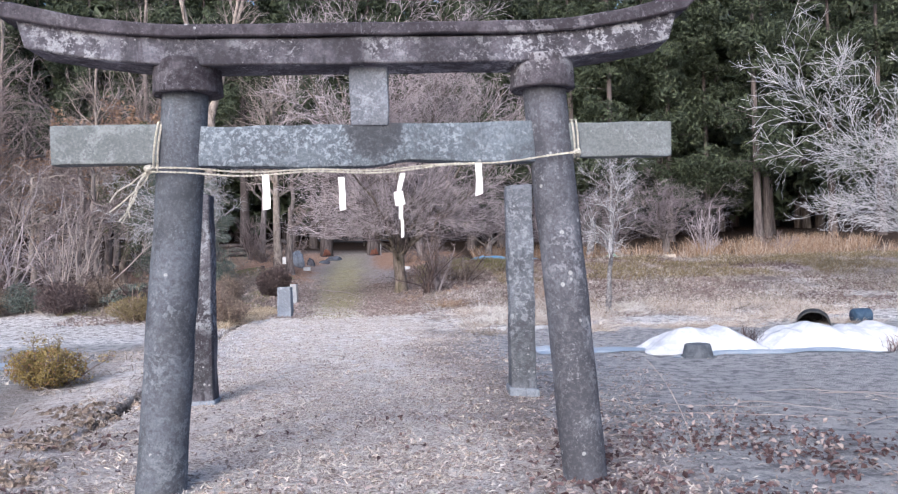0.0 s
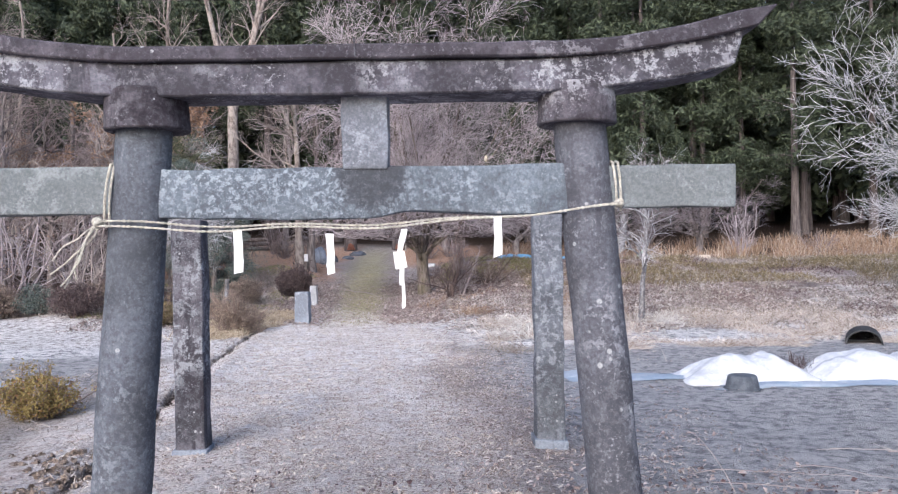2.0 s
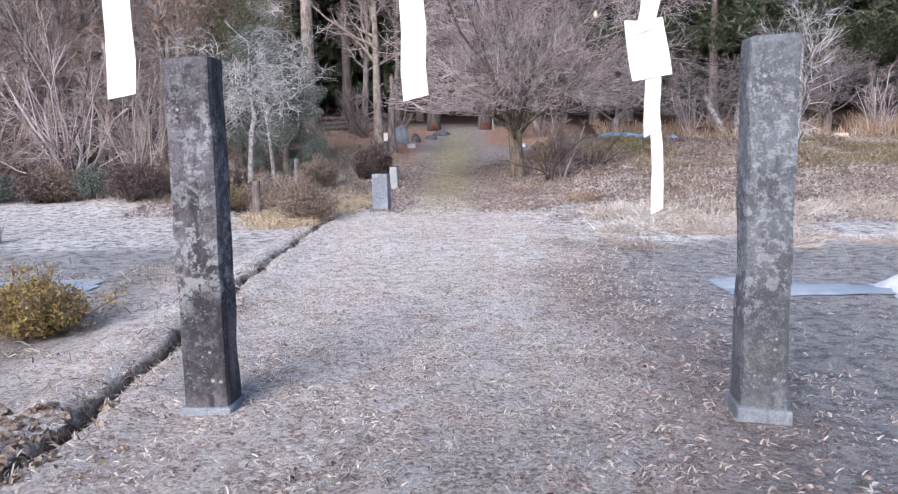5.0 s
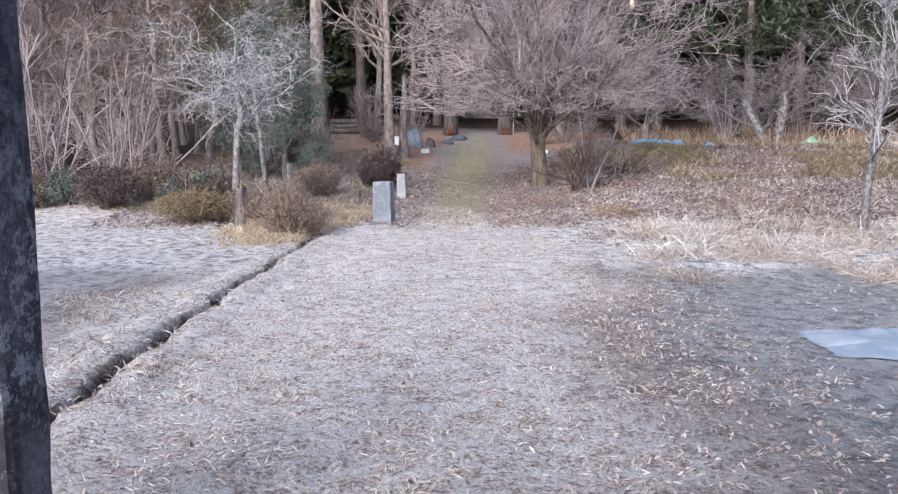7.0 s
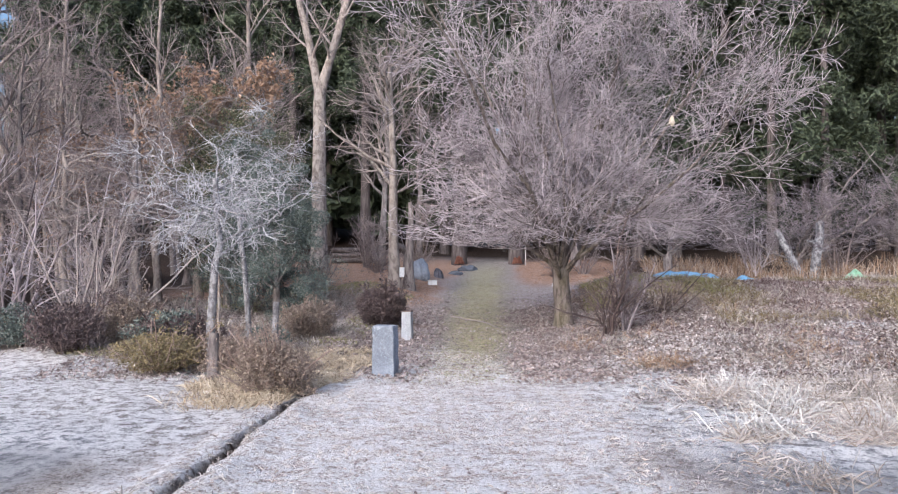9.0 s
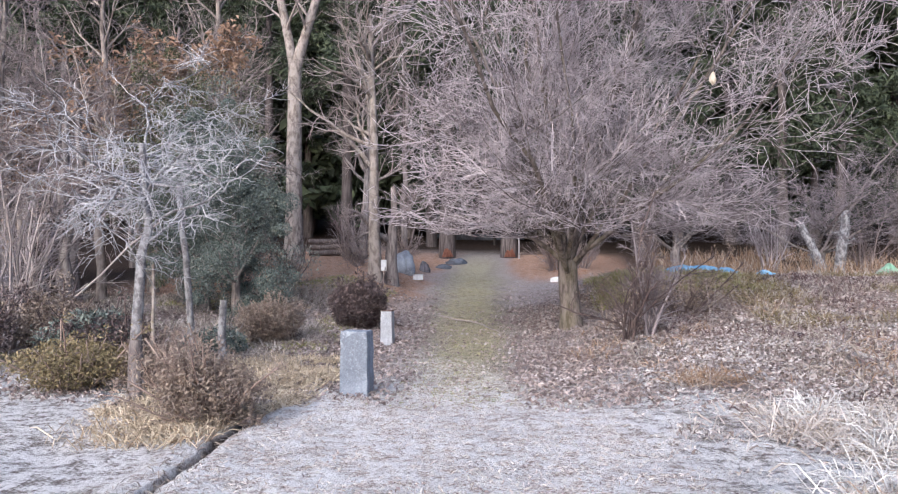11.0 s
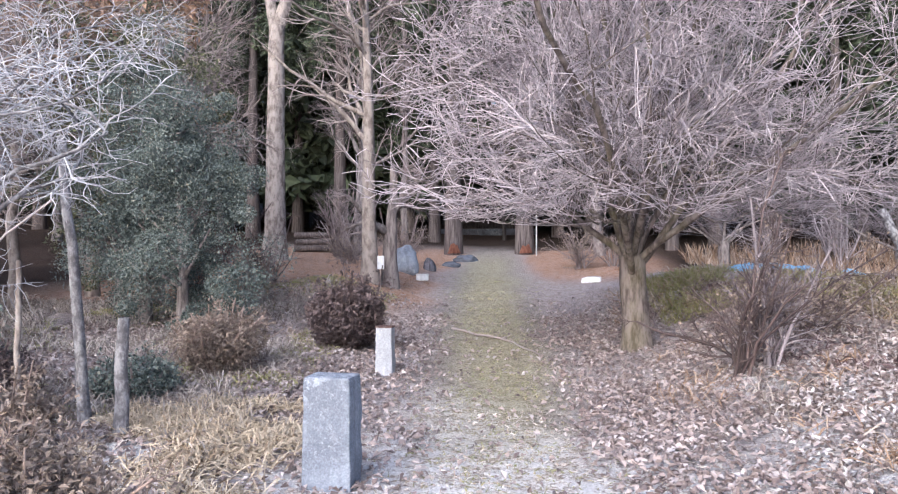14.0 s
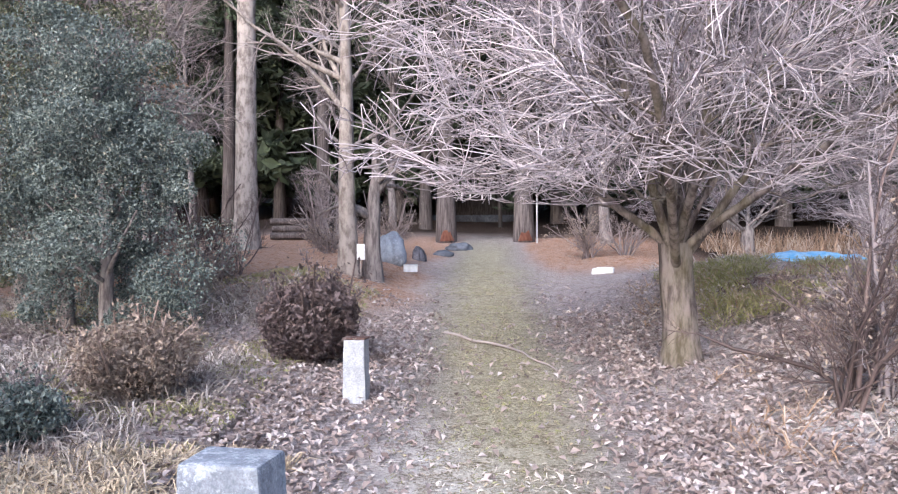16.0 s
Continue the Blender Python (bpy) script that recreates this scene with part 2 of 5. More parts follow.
def stone(name, dark, mid, pale, green=0.0, spots=0.5, cover=0.5, grainy=9, stain=None, mottled=0.2, streaky=0.8):
    """Weathered stone: dark streaks, grey body, lichen in patches and scattered spots, perhaps one damp stain."""
    w = Web(name, 0.92, 0.15)
    big = w.noise(2.3, 5, 0.65)
    c = w.mix(w.ramp(big, 0.38, 0.62), dark, mid)
    streak = w.noise(7, 5, 0.7, (1, 1, 0.12), 3)
    c = w.mix(w.ramp(streak, 0.5, 0.62, 0, streaky), c, dark)
    lich = w.noise(grainy, 7, 0.78, None, 11)
    zone = w.ramp(w.noise(1.6, 3, 0.5, None, 5), 0.62 - 0.4 * cover, 0.82 - 0.4 * cover)
    c = w.mix(w.math("MULTIPLY", w.ramp(lich, 0.505, 0.55, 0, 0.9), zone), c, pale)
    dots = w.cells(19)
    sep = w.t.nodes.new("ShaderNodeSeparateColor")
    w.t.links.new(dots["Color"], sep.inputs[0])
    edge_ = w.math("ADD", w.math("MULTIPLY", lich, 0.5), dots["Distance"])
    size = w.math("ADD", w.math("MULTIPLY", sep.outputs[1], 0.26), 0.24)
    near = w.ramp(w.math("SUBTRACT", edge_, size), 0.0, 0.07, 1, 0)
    pick = w.math("GREATER_THAN", w.math("MULTIPLY", sep.outputs[0], w.ramp(w.noise(1.9, 2, 0.5, None, 33), 0.35, 0.65, 0.55, 1.0)), 1.0 - spots * 0.35)
    c = w.mix(w.math("MULTIPLY", w.math("MULTIPLY", near, pick), 0.8), c, (0.56, 0.57, 0.6))
    if green:
        c = w.mix(w.ramp(w.noise(1.2, 3, 0.6, None, 21), 0.45, 0.7, 0, green), c, (0.16, 0.21, 0.19))
    flecks = w.noise(46, 6, 0.8, None, 41)
    c = w.mix(w.math("MULTIPLY", w.ramp(flecks, 0.56, 0.60, 0, 0.75), w.ramp(w.noise(3.1, 3, 0.6, None, 47), 0.42, 0.6)), c, pale)
    pits = w.ramp(w.noise(5.5, 6, 0.75, None, 53), 0.57, 0.63, 0, 0.7)
    c = w.mix(pits, c, dark)
    mottle = w.noise(34, 5, 0.75, None, 17)
    c = w.mix(w.ramp(mottle, 0.48, 0.64, 0, mottled), c, pale)
    c = w.mix(w.ramp(mottle, 0.47, 0.36, 0, 0.45), c, dark)
    grain = w.noise(70, 4, 0.7)
    c = w.mix(w.ramp(grain, 0.3, 0.7, 0.0, 0.4), c, (0.05, 0.05, 0.055))
    if stain:
        place = w.t.nodes.new("ShaderNodeVectorMath")
        place.operation = "DISTANCE"
        w.t.links.new(w.co.outputs["Object"], place.inputs[0])
        place.inputs[1].default_value = stain[:3]
        wet = w.ramp(w.math("ADD", place.outputs["Value"], w.math("MULTIPLY", lich, 0.14)), stain[3], stain[3] + 0.09, 0.75, 0)
        c = w.mix(wet, c, (0.055, 0.055, 0.065))
    h = w.math("ADD", w.math("MULTIPLY", grain, 0.5), w.math("MULTIPLY", lich, 0.7))
    w.bump(h, 0.6, 0.012)
    return w.done(c)


def bark(name, dark, pale, patch=(0.4, 0.6), stretch=0.2, scale=9, moss=0.0):
    w = Web(name, 0.9, 0.15)
    n = w.noise(scale, 5, 0.7, (1, 1, stretch))
    c = w.mix(w.ramp(n, patch[0], patch[1]), dark, pale)
    c = w.mix(w.ramp(w.whole(), 0, 1, 0, 0.35), c, dark)
    if moss:
        c = w.mix(w.ramp(w.noise(2.2, 4, 0.6, None, 9), 0.45, 0.65, 0, moss), c, (0.16, 0.15, 0.05))
    w.bump(n, 0.7, 0.03)
    return w.done(c)


def twig(name, a, b):
    w = Web(name, 0.85, 0.2)
    c = w.mix(w.island(), a, b)
    c = w.mix(w.ramp(w.noise(1.3, 3), 0.4, 0.65, 0, 0.5), c, b)
    return w.done(c)


def leaf(name, a, b, c3=None, part_=0.2, gloss=0.6):
    w = Web(name, gloss, 0.3)
    r = w.island()
    c = w.mix(r, a, b)
    if c3:
        c = w.mix(w.math("LESS_THAN", w.math("FRACT", w.math("MULTIPLY", r, 17.3)), part_), c, c3)
    c = w.mix(w.ramp(w.noise(0.9, 3), 0.35, 0.7, 0, 0.45), c, a)
    return w.done(c)


def ground_material():
    w = Web("ground", 0.95, 0.1)
    path, moss, soil = w.attribute("zones")[:3]
    litter, frost, needles = w.attribute("zones_more")[:3]
    fine, mid, big = w.noise(34, 6, 0.75), w.noise(7, 5, 0.65, None, 4), w.noise(0.9, 4, 0.6, None, 8)
    fibre = w.noise(16, 5, 0.8, (1, 2.6, 1), 2)
    c = w.mix(w.ramp(fine, 0.35, 0.65), (0.13, 0.105, 0.095), (0.40, 0.345, 0.315))
    dry = w.mix(w.ramp(fine, 0.38, 0.6), (0.25, 0.19, 0.162), (0.80, 0.69, 0.635))
    dry = w.mix(w.ramp(mid, 0.5, 0.68, 0, 0.65), dry, (0.80, 0.735, 0.715))
    c = w.mix(path, c, dry)
    lit = w.mix(w.ramp(fibre, 0.38, 0.6), (0.14, 0.108, 0.104), (0.48, 0.40, 0.385))
    c = w.mix(litter, c, lit)
    earth = w.mix(w.ramp(mid, 0.3, 0.7), (0.19, 0.188, 0.20), (0.32, 0.317, 0.337))
    earth = w.mix(w.ramp(fine, 0.55, 0.75, 0, 0.5), earth, (0.5, 0.49, 0.5))
    c = w.mix(soil, c, earth)
    orange = w.mix(w.ramp(fine, 0.35, 0.65), (0.17, 0.085, 0.05), (0.56, 0.31, 0.18))
    c = w.mix(needles, c, orange)
    green = w.mix(w.ramp(fine, 0.35, 0.65), (0.23, 0.20, 0.095), (0.53, 0.465, 0.26))
    c = w.mix(w.math("MULTIPLY", moss, w.ramp(mid, 0.25, 0.6, 0.35, 1)), c, green)
    shade_soil_mask = w.attribute("zones_shade_soil")[0]
    rime = w.mix(w.ramp(fine, 0.3, 0.6), (0.66, 0.62, 0.61), (0.90, 0.865, 0.86))
    f = w.math("MULTIPLY", frost, w.ramp(w.math("ADD", w.math("MULTIPLY", mid, 0.6), w.math("MULTIPLY", fine, 0.4)), 0.40, 0.55))
    c = w.mix(f, c, rime)
    c = w.mix(w.ramp(big, 0.5, 0.75, 0, 0.16), c, (0.16, 0.13, 0.12))
    # near-black: painted shade of the wood and ditch, dark soil on the bank
    c = w.mix(shade_soil_mask, c, w.mix(w.ramp(fine, 0.35, 0.65), (0.028, 0.02, 0.017), (0.09, 0.062, 0.05)))
    w.bump(w.math("ADD", fine, w.math("MULTIPLY", mid, 1.5)), 0.9, 0.04)
    return w.done(c)


GROUND = ground_material()
STONE_GREY = stone("weathered_granite", (0.078, 0.082, 0.10), (0.15, 0.162, 0.20), (0.27, 0.29, 0.335), 0.06, 0.35, 0.35, 12, None, 0.3, 0.4)
STONE_SPECKLED = stone("speckled_granite", (0.085, 0.086, 0.106), (0.175, 0.18, 0.218), (0.40, 0.405, 0.46), 0.0, 1.1, 0.25, 12, None, 0.22, 0.6)
STONE_BEAM = stone("lichened_beam_stone", (0.06, 0.055, 0.07), (0.18, 0.172, 0.212), (0.48, 0.485, 0.54), 0.0, 0.7, 0.5, 11, None, 0.12, 0.9)
STONE_COLLAR = stone("dark_capital_stone", (0.028, 0.022, 0.03), (0.13, 0.118, 0.142), (0.42, 0.415, 0.46), 0.0, 0.4, 0.45, 7, None, 0.12, 0.6)
STONE_TOP = stone("dark_top_lintel_stone", (0.05, 0.043, 0.055), (0.125, 0.112, 0.137), (0.26, 0.25, 0.285), 0.0, 0.55, 0.3, 12, None, 0.1, 0.7)
STONE_BLUE = stone("blue_grey_lichened_stone", (0.17, 0.18, 0.215), (0.28, 0.30, 0.36), (0.44, 0.475, 0.55), 0.0, 0.4, 0.4, 26)
STONE_TIE = stone("blue_green_tie_beam_stone", (0.12, 0.138, 0.168), (0.21, 0.245, 0.295), (0.41, 0.465, 0.54), 0.0, 0.6, 0.72, 26, (-0.2, 4.95, 2.27, 0.2))
STONE_PALE = stone("pale_lichened_post_stone", (0.12, 0.125, 0.145), (0.25, 0.265, 0.305), (0.43, 0.45, 0.50), 0.05, 0.5, 0.6, 14)
STONE_GREEN = stone("pale_green_grey_stone", (0.19, 0.208, 0.222), (0.265, 0.29, 0.31), (0.35, 0.38, 0.40), 0.1, 0.05, 0.3)
STONE_PURPLE = stone("dark_purple_stone", (0.045, 0.04, 0.052), (0.185, 0.175, 0.205), (0.37, 0.385, 0.43), 0.05, 0.5, 0.5, 13, None, 0.15, 0.95)
STONE_MARK = stone("pale_marker_stone", (0.22, 0.24, 0.29), (0.37, 0.405, 0.48), (0.52, 0.555, 0.63), 0.0, 0.1, 0.5)
STONE_WHITE = stone("whitish_stone", (0.42, 0.43, 0.47), (0.62, 0.63, 0.68), (0.75, 0.76, 0.81), 0.0, 0.0, 0.5)
ROPE = bark("straw_rope", (0.42, 0.39, 0.33), (0.74, 0.71, 0.65), (0.35, 0.6), 1, 60)
PAPER = material("white_paper", (0.86, 0.86, 0.88), 0.8)
BARK_MAPLE = bark("maple_bark", (0.075, 0.06, 0.056), (0.27, 0.228, 0.215), (0.35, 0.65), 0.25, 12, 0.22)
BARK_CEDAR = bark("cedar_bark", (0.07, 0.056, 0.055), (0.20, 0.17, 0.165), (0.35, 0.65), 0.08, 16)
BARK_PALE = bark("pale_birch_bark", (0.16, 0.13, 0.118), (0.42, 0.365, 0.335), (0.35, 0.6), 0.5, 7)
BARK_GREY = bark("grey_bark", (0.12, 0.10, 0.10), (0.33, 0.29, 0.28), (0.35, 0.62), 0.2, 12)
BARK_LICHEN = bark("lichened_bark", (0.14, 0.13, 0.14), (0.46, 0.45, 0.47), (0.4, 0.62), 0.6, 14)
TWIG_MAPLE = twig("maple_twigs", (0.115, 0.09, 0.097), (0.635, 0.565, 0.6))
TWIG_MAUVE = twig("mauve_grey_twigs", (0.10, 0.08, 0.088), (0.40, 0.35, 0.37))
TWIG_DARK = twig("dark_twigs", (0.06, 0.045, 0.045), (0.18, 0.135, 0.13))
TWIG_PALE = twig("pale_twigs", (0.20, 0.165, 0.155), (0.46, 0.40, 0.39))
TWIG_LICHEN = twig("lichened_twigs", (0.30, 0.295, 0.32), (0.68, 0.67, 0.71))
TWIG_BROWN = twig("brown_twigs", (0.095, 0.072, 0.07), (0.36, 0.30, 0.295))
TWIG_RUST = twig("rusty_twigs", (0.22, 0.155, 0.13), (0.42, 0.33, 0.29))
LEAF_CEDAR = leaf("cedar_foliage", (0.026, 0.035, 0.022), (0.118, 0.143, 0.085))
LEAF_EVERGREEN = leaf("evergreen_leaves", (0.05, 0.066, 0.062), (0.29, 0.33, 0.305), (0.33, 0.32, 0.26), 0.06, 0.9)
LEAF_YELLOWISH = leaf("yellowish_evergreen_leaves", (0.045, 0.05, 0.03), (0.19, 0.195, 0.115), (0.33, 0.29, 0.21), 0.1, 0.8)
LEAF_SHRUB = leaf("dark_red_shrub_leaves", (0.065, 0.048, 0.05), (0.20, 0.148, 0.145))
LEAF_BROWN = leaf("dead_brown_leaves", (0.16, 0.122, 0.102), (0.42, 0.335, 0.275))
LEAF_RUST = leaf("rusty_dead_leaves", (0.22, 0.135, 0.09), (0.46, 0.315, 0.23))
LEAF_OLIVE = leaf("olive_leaves", (0.15, 0.122, 0.065), (0.34, 0.27, 0.155))
LEAF_MUSTARD = leaf("mustard_olive_leaves", (0.17, 0.125, 0.04), (0.44, 0.34, 0.14), (0.3, 0.16, 0.08), 0.15)
LITTER = leaf("leaf_litter", (0.16, 0.12, 0.113), (0.46, 0.385, 0.37), (0.55, 0.49, 0.485), 0.18, 0.85)
LITTER_FROST = leaf("frosted_leaf_litter", (0.30, 0.26, 0.255), (0.70, 0.66, 0.66), (0.15, 0.11, 0.1), 0.3, 0.85)
LITTER_DARK = leaf("dark_wet_leaf_litter", (0.06, 0.035, 0.038), (0.20, 0.13, 0.13), (0.42, 0.35, 0.34), 0.2, 0.7)
GRASS_OLIVE = leaf("olive_dead_grass", (0.10, 0.08, 0.045), (0.33, 0.265, 0.16), (0.45, 0.38, 0.29), 0.2, 0.85)
GRASS_PALE = leaf("pale_dry_grass", (0.28, 0.235, 0.205), (0.60, 0.545, 0.515), (0.17, 0.135, 0.115), 0.25, 0.85)
GRASS_STRAW = leaf("straw_grass", (0.42, 0.34, 0.25), (0.72, 0.62, 0.49), (0.25, 0.18, 0.12), 0.15, 0.85)
GRASS_FROST = leaf("frosted_dry_grass", (0.47, 0.415, 0.38), (0.70, 0.635, 0.605), (0.30, 0.23, 0.185), 0.22, 0.85)
GRASS_WHITE = leaf("white_rimed_reeds", (0.55, 0.52, 0.50), (0.80, 0.77, 0.76), (0.30, 0.24, 0.2), 0.12, 0.85)
GRASS_GREEN = leaf("dull_green_grass", (0.18, 0.18, 0.07), (0.38, 0.36, 0.18), (0.4, 0.33, 0.24), 0.3, 0.85)
GRASS_ORANGE = leaf("rusty_grass", (0.22, 0.14, 0.095), (0.44, 0.31, 0.215), (0.55, 0.46, 0.39), 0.25, 0.85)

# ---- ground ----
def spread_axis(lo, hi, fine, far, dense=None):
    inner = np.arange(lo, hi, fine)
    if dense:
        inner = np.concatenate([inner[inner < dense[0]], np.arange(dense[0], dense[1], dense[2]), inner[inner >= dense[1]]])
    out, d, v = [], fine, hi
    while v < far:
        out.append(v)
        d *= 1.12
        v += d
    left, d, v = [], fine, lo - fine
    while v > -far:
        left.append(v)
        d *= 1.12
        v -= d
    return np.array(left[::-1] + list(inner) + out)


gx, gy = spread_axis(-6.5, 4, 0.075, 500, (-4.5, -2.2, 0.03)), spread_axis(2, 29, 0.10, 500)
GX, GY = np.meshgrid(gx, gy)
GZ = land(GX, GY)
idx = np.arange(GX.size).reshape(GX.shape)
quads = np.stack([idx[:-1, :-1], idx[:-1, 1:], idx[1:, 1:], idx[1:, :-1]], -1).reshape(-1, 4)
ground_me = array_mesh("ground", np.stack([GX, GY, GZ], -1).reshape(-1, 3), quads)
X, Y = GX.ravel(), GY.ravel()
wob = (fbm(X, Y, 1.4, 3, 12) - 0.5)
off = X - path_x(Y)
right_edge = np.interp(Y, [-5, 8, 13, 17, 19, 22, 26], [1.7, 1.3, 1.2, 1.4, 1.5, 0.9, 0.8])
left_edge = np.interp(Y, [-5, 6, 9, 14, 19, 21, 22, 26], [2.4, 2.4, 3.1, 3.1, 2.6, 1.3, 1.0, 0.8])
path = step(0.75, -0.75, off - right_edge + wob * 1.6) * step(0.35, -0.35, -off - left_edge + wob * 1.0) * step(24, 20, Y + wob * 3)
moss = 0.85 * np.exp(-(np.abs(off + wob * 0.7) / 0.72) ** 3) * step(19.5, 22.0, Y + wob * 2) * step(46, 38, Y)
soil_r = step(1.6, 2.4, off + wob * 1.2) * step(18.5, 16.0, Y + wob * 4) * step(4, 6, Y + off * 0.3)
soil_l = step(-4.5, -5.5, X + wob * 1.5) * step(17.3, 15.6, Y + wob * 3) * step(8, 11, Y)
soil = np.clip(soil_r + soil_l, 0, 1)
frost = 1.8 * step(-3.9, -4.6, X + wob * 0.7) * step(14.5, 16.5, Y + wob * 2) * step(23, 20.5, Y) + 0.42 * path * step(8, 12, Y) + 0.25 * path * step(13, 17, Y) + 0.14 * path + 0.12 * path * step(5, 10, Y)
frost = frost + 1.2 * step(0.6, 2, off + wob) * step(15, 17.5, Y + wob * 3) * step(22, 19.5, Y + wob * 3) + 0.12 * soil + 0.2
on_bank = step(1.8, 3.0, off + wob) * step(17.5, 19.5, Y) * step(31, 27, Y)
frost = frost + 1.3 * on_bank * step(0.44, 0.54, fbm(X, Y, 0.9, 3, 81)) * step(26, 22, Y)
needles = step(-3.6, -4.4, X + wob) * step(28, 31, Y + wob * 2) * step(48, 42, Y) * step(-14, -10, X) + step(0.9, 1.6, off + wob) * step(34, 37, Y) * step(50, 45, Y) * step(4, 2, X)
# shade below the cedars and thicket is put into the ground colour
shade_soil = np.clip(step(44, 48, Y + wob * 3) + step(35, 39, Y + wob * 2) * step(1.5, 3, X) + step(-10, -13, X) * step(24, 28, Y), 0, 1)
litter = 0.42 * step(0.7, 1.3, off + wob * 0.9) * step(2.7, 2.0, off + wob) * step(17, 14, Y) + step(0.5, 1.3, np.abs(off) + wob * 0.6) * step(20, 23, Y + wob * 3) + 0.8 * step(8.5, 5.5, Y + wob * 3) * step(0.9, 2.0, np.abs(off) + wob)
# the ditch bed takes the same near-black: dark soil with shade painted in
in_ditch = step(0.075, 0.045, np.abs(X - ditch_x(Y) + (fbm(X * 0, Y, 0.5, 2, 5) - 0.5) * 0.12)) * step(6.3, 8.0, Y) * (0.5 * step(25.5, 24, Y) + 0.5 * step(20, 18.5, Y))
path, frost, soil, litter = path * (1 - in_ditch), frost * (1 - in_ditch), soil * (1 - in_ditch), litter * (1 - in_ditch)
shade_soil = np.clip(shade_soil + in_ditch + 0.5 * on_bank * step(0.53, 0.62, fbm(X, Y, 0.7, 3, 83)), 0, 1)
for name, layers in (("zones", (path, moss, soil)), ("zones_more", (litter, frost, needles)), ("zones_shade_soil", (shade_soil, shade_soil, shade_soil))):
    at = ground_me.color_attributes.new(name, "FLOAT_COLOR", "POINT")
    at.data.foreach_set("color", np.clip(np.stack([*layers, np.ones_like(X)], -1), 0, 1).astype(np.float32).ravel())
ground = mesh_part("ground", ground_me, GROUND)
tagged(ground, "frosty dry grass path, soil and leaf litter", "ground", "", "structure")

# ---- the stone gate ----
def pillar(bx, tx, y, z0, z1, r0, r1, mat, parent, name="pillar", seed=0):
    bm = bmesh.new()
    rings, sides, rows = [], 20, 22
    for k in range(rows + 1):
        t = k / rows
        r = r0 + (r1 - r0) * t
        rings.append([bm.verts.new((bx + (tx - bx) * t + r * math.cos(a * 2 * math.pi / sides), y + r * math.sin(a * 2 * math.pi / sides), z0 + (z1 - z0) * t)) for a in range(sides)])
    for a, b in zip(rings, rings[1:]):
        for i in range(sides):
            bm.faces.new((a[i], a[(i + 1) % sides], b[(i + 1) % sides], b[i]))
    bm.faces.new(rings[-1])
    rough(bm, 0.008, 0.3, seed)
    return part(name, bm, mat, parent, smooth=True)


def curved_beam(x0, x1, mid, y0, y1, bottom, top, lift, end_top, end_slope, mat, parent, name, seed=0, crown=0.0):
    """A beam whose two ends sweep upwards; end_slope leans the end faces outwards."""
    bm = bmesh.new()
    n, rings = 44, []
    for k in range(n + 1):
        u = -1 + 2 * k / n
        x = mid + (x1 - mid) * u if u > 0 else mid + (mid - x0) * u
        s = max(0.0, abs(u) - 0.45) / 0.55
        dz, dt = lift * s ** 2, end_top * s ** 2
        lean = end_slope * max(0.0, abs(u) - 0.97) / 0.03 * (1 if u > 0 else -1)
        rings.append([bm.verts.new(p) for p in ((x, y0, bottom + dz), (x + lean, y0, top + dz + dt), (x + lean, (y0 + y1) / 2, top + dz + dt + crown), (x + lean, y1, top + dz + dt), (x, y1, bottom + dz))])
    for a, b in zip(rings, rings[1:]):
        for i in range(5):
            bm.faces.new((a[i], b[i], b[(i + 1) % 5], a[(i + 1) % 5]))
    bm.faces.new(rings[0])
    bm.faces.new(rings[-1][::-1])
    bmesh.ops.recalc_face_normals(bm, faces=bm.faces)
    long = [e for e in bm.edges if len(e.link_faces) == 2 and e.calc_face_angle(0) > 0.7]
    bmesh.ops.bevel(bm, geom=long, offset=0.008, segments=1, affect="EDGES")
    rough(bm, 0.006, 0.2, seed)
    return part(name, bm, mat, parent)


def slab(x0, x1, y0, y1, z0, z1, mat, parent, name, seed=0, wave=0.0, bevel=0.012, cell=0.07):
    """A hewn block, cut fine enough to be uneven."""
    bm = bmesh.new()
    box(bm, x0, x1, y0, y1, z0, z1, bevel)
    long = max(x1 - x0, z1 - z0)
    n = max(2, int(long / cell))
    axis = Vector((1, 0, 0)) if x1 - x0 >= z1 - z0 else Vector((0, 0, 1))
    for k in range(1, n):
        co = Vector((x0, y0, z0)) + axis * (long * k / n)
        bmesh.ops.bisect_plane(bm, geom=bm.verts[:] + bm.edges[:] + bm.faces[:], plane_co=co, plane_no=axis)
    rough(bm, 0.009, 0.2, seed)
    for v in bm.verts:
        if wave and v.co.z < (z0 + z1) / 2:
            v.co.z += wave * (0.5 + 0.5 * math.tanh((v.co.x + 0.12) * 14)) * math.exp(-((v.co.x + 0.05) / 0.35) ** 2) - 0.02 * math.sin((v.co.x + 1.2) * 1.5)
    return part(name, bm, mat, parent)


torii = thing("torii", (0, 0, 0), "weathered grey stone shrine gate with lichened beams, roped", "gate")
pillar_l = pillar(-1.525, -1.315, 5.02, 0.05, 2.58, 0.148, 0.134, STONE_GREY, torii, seed=1)
pillar_r = pillar(1.03, 0.825, 5.02, 0.05, 2.58, 0.134, 0.132, STONE_SPECKLED, torii, seed=2)


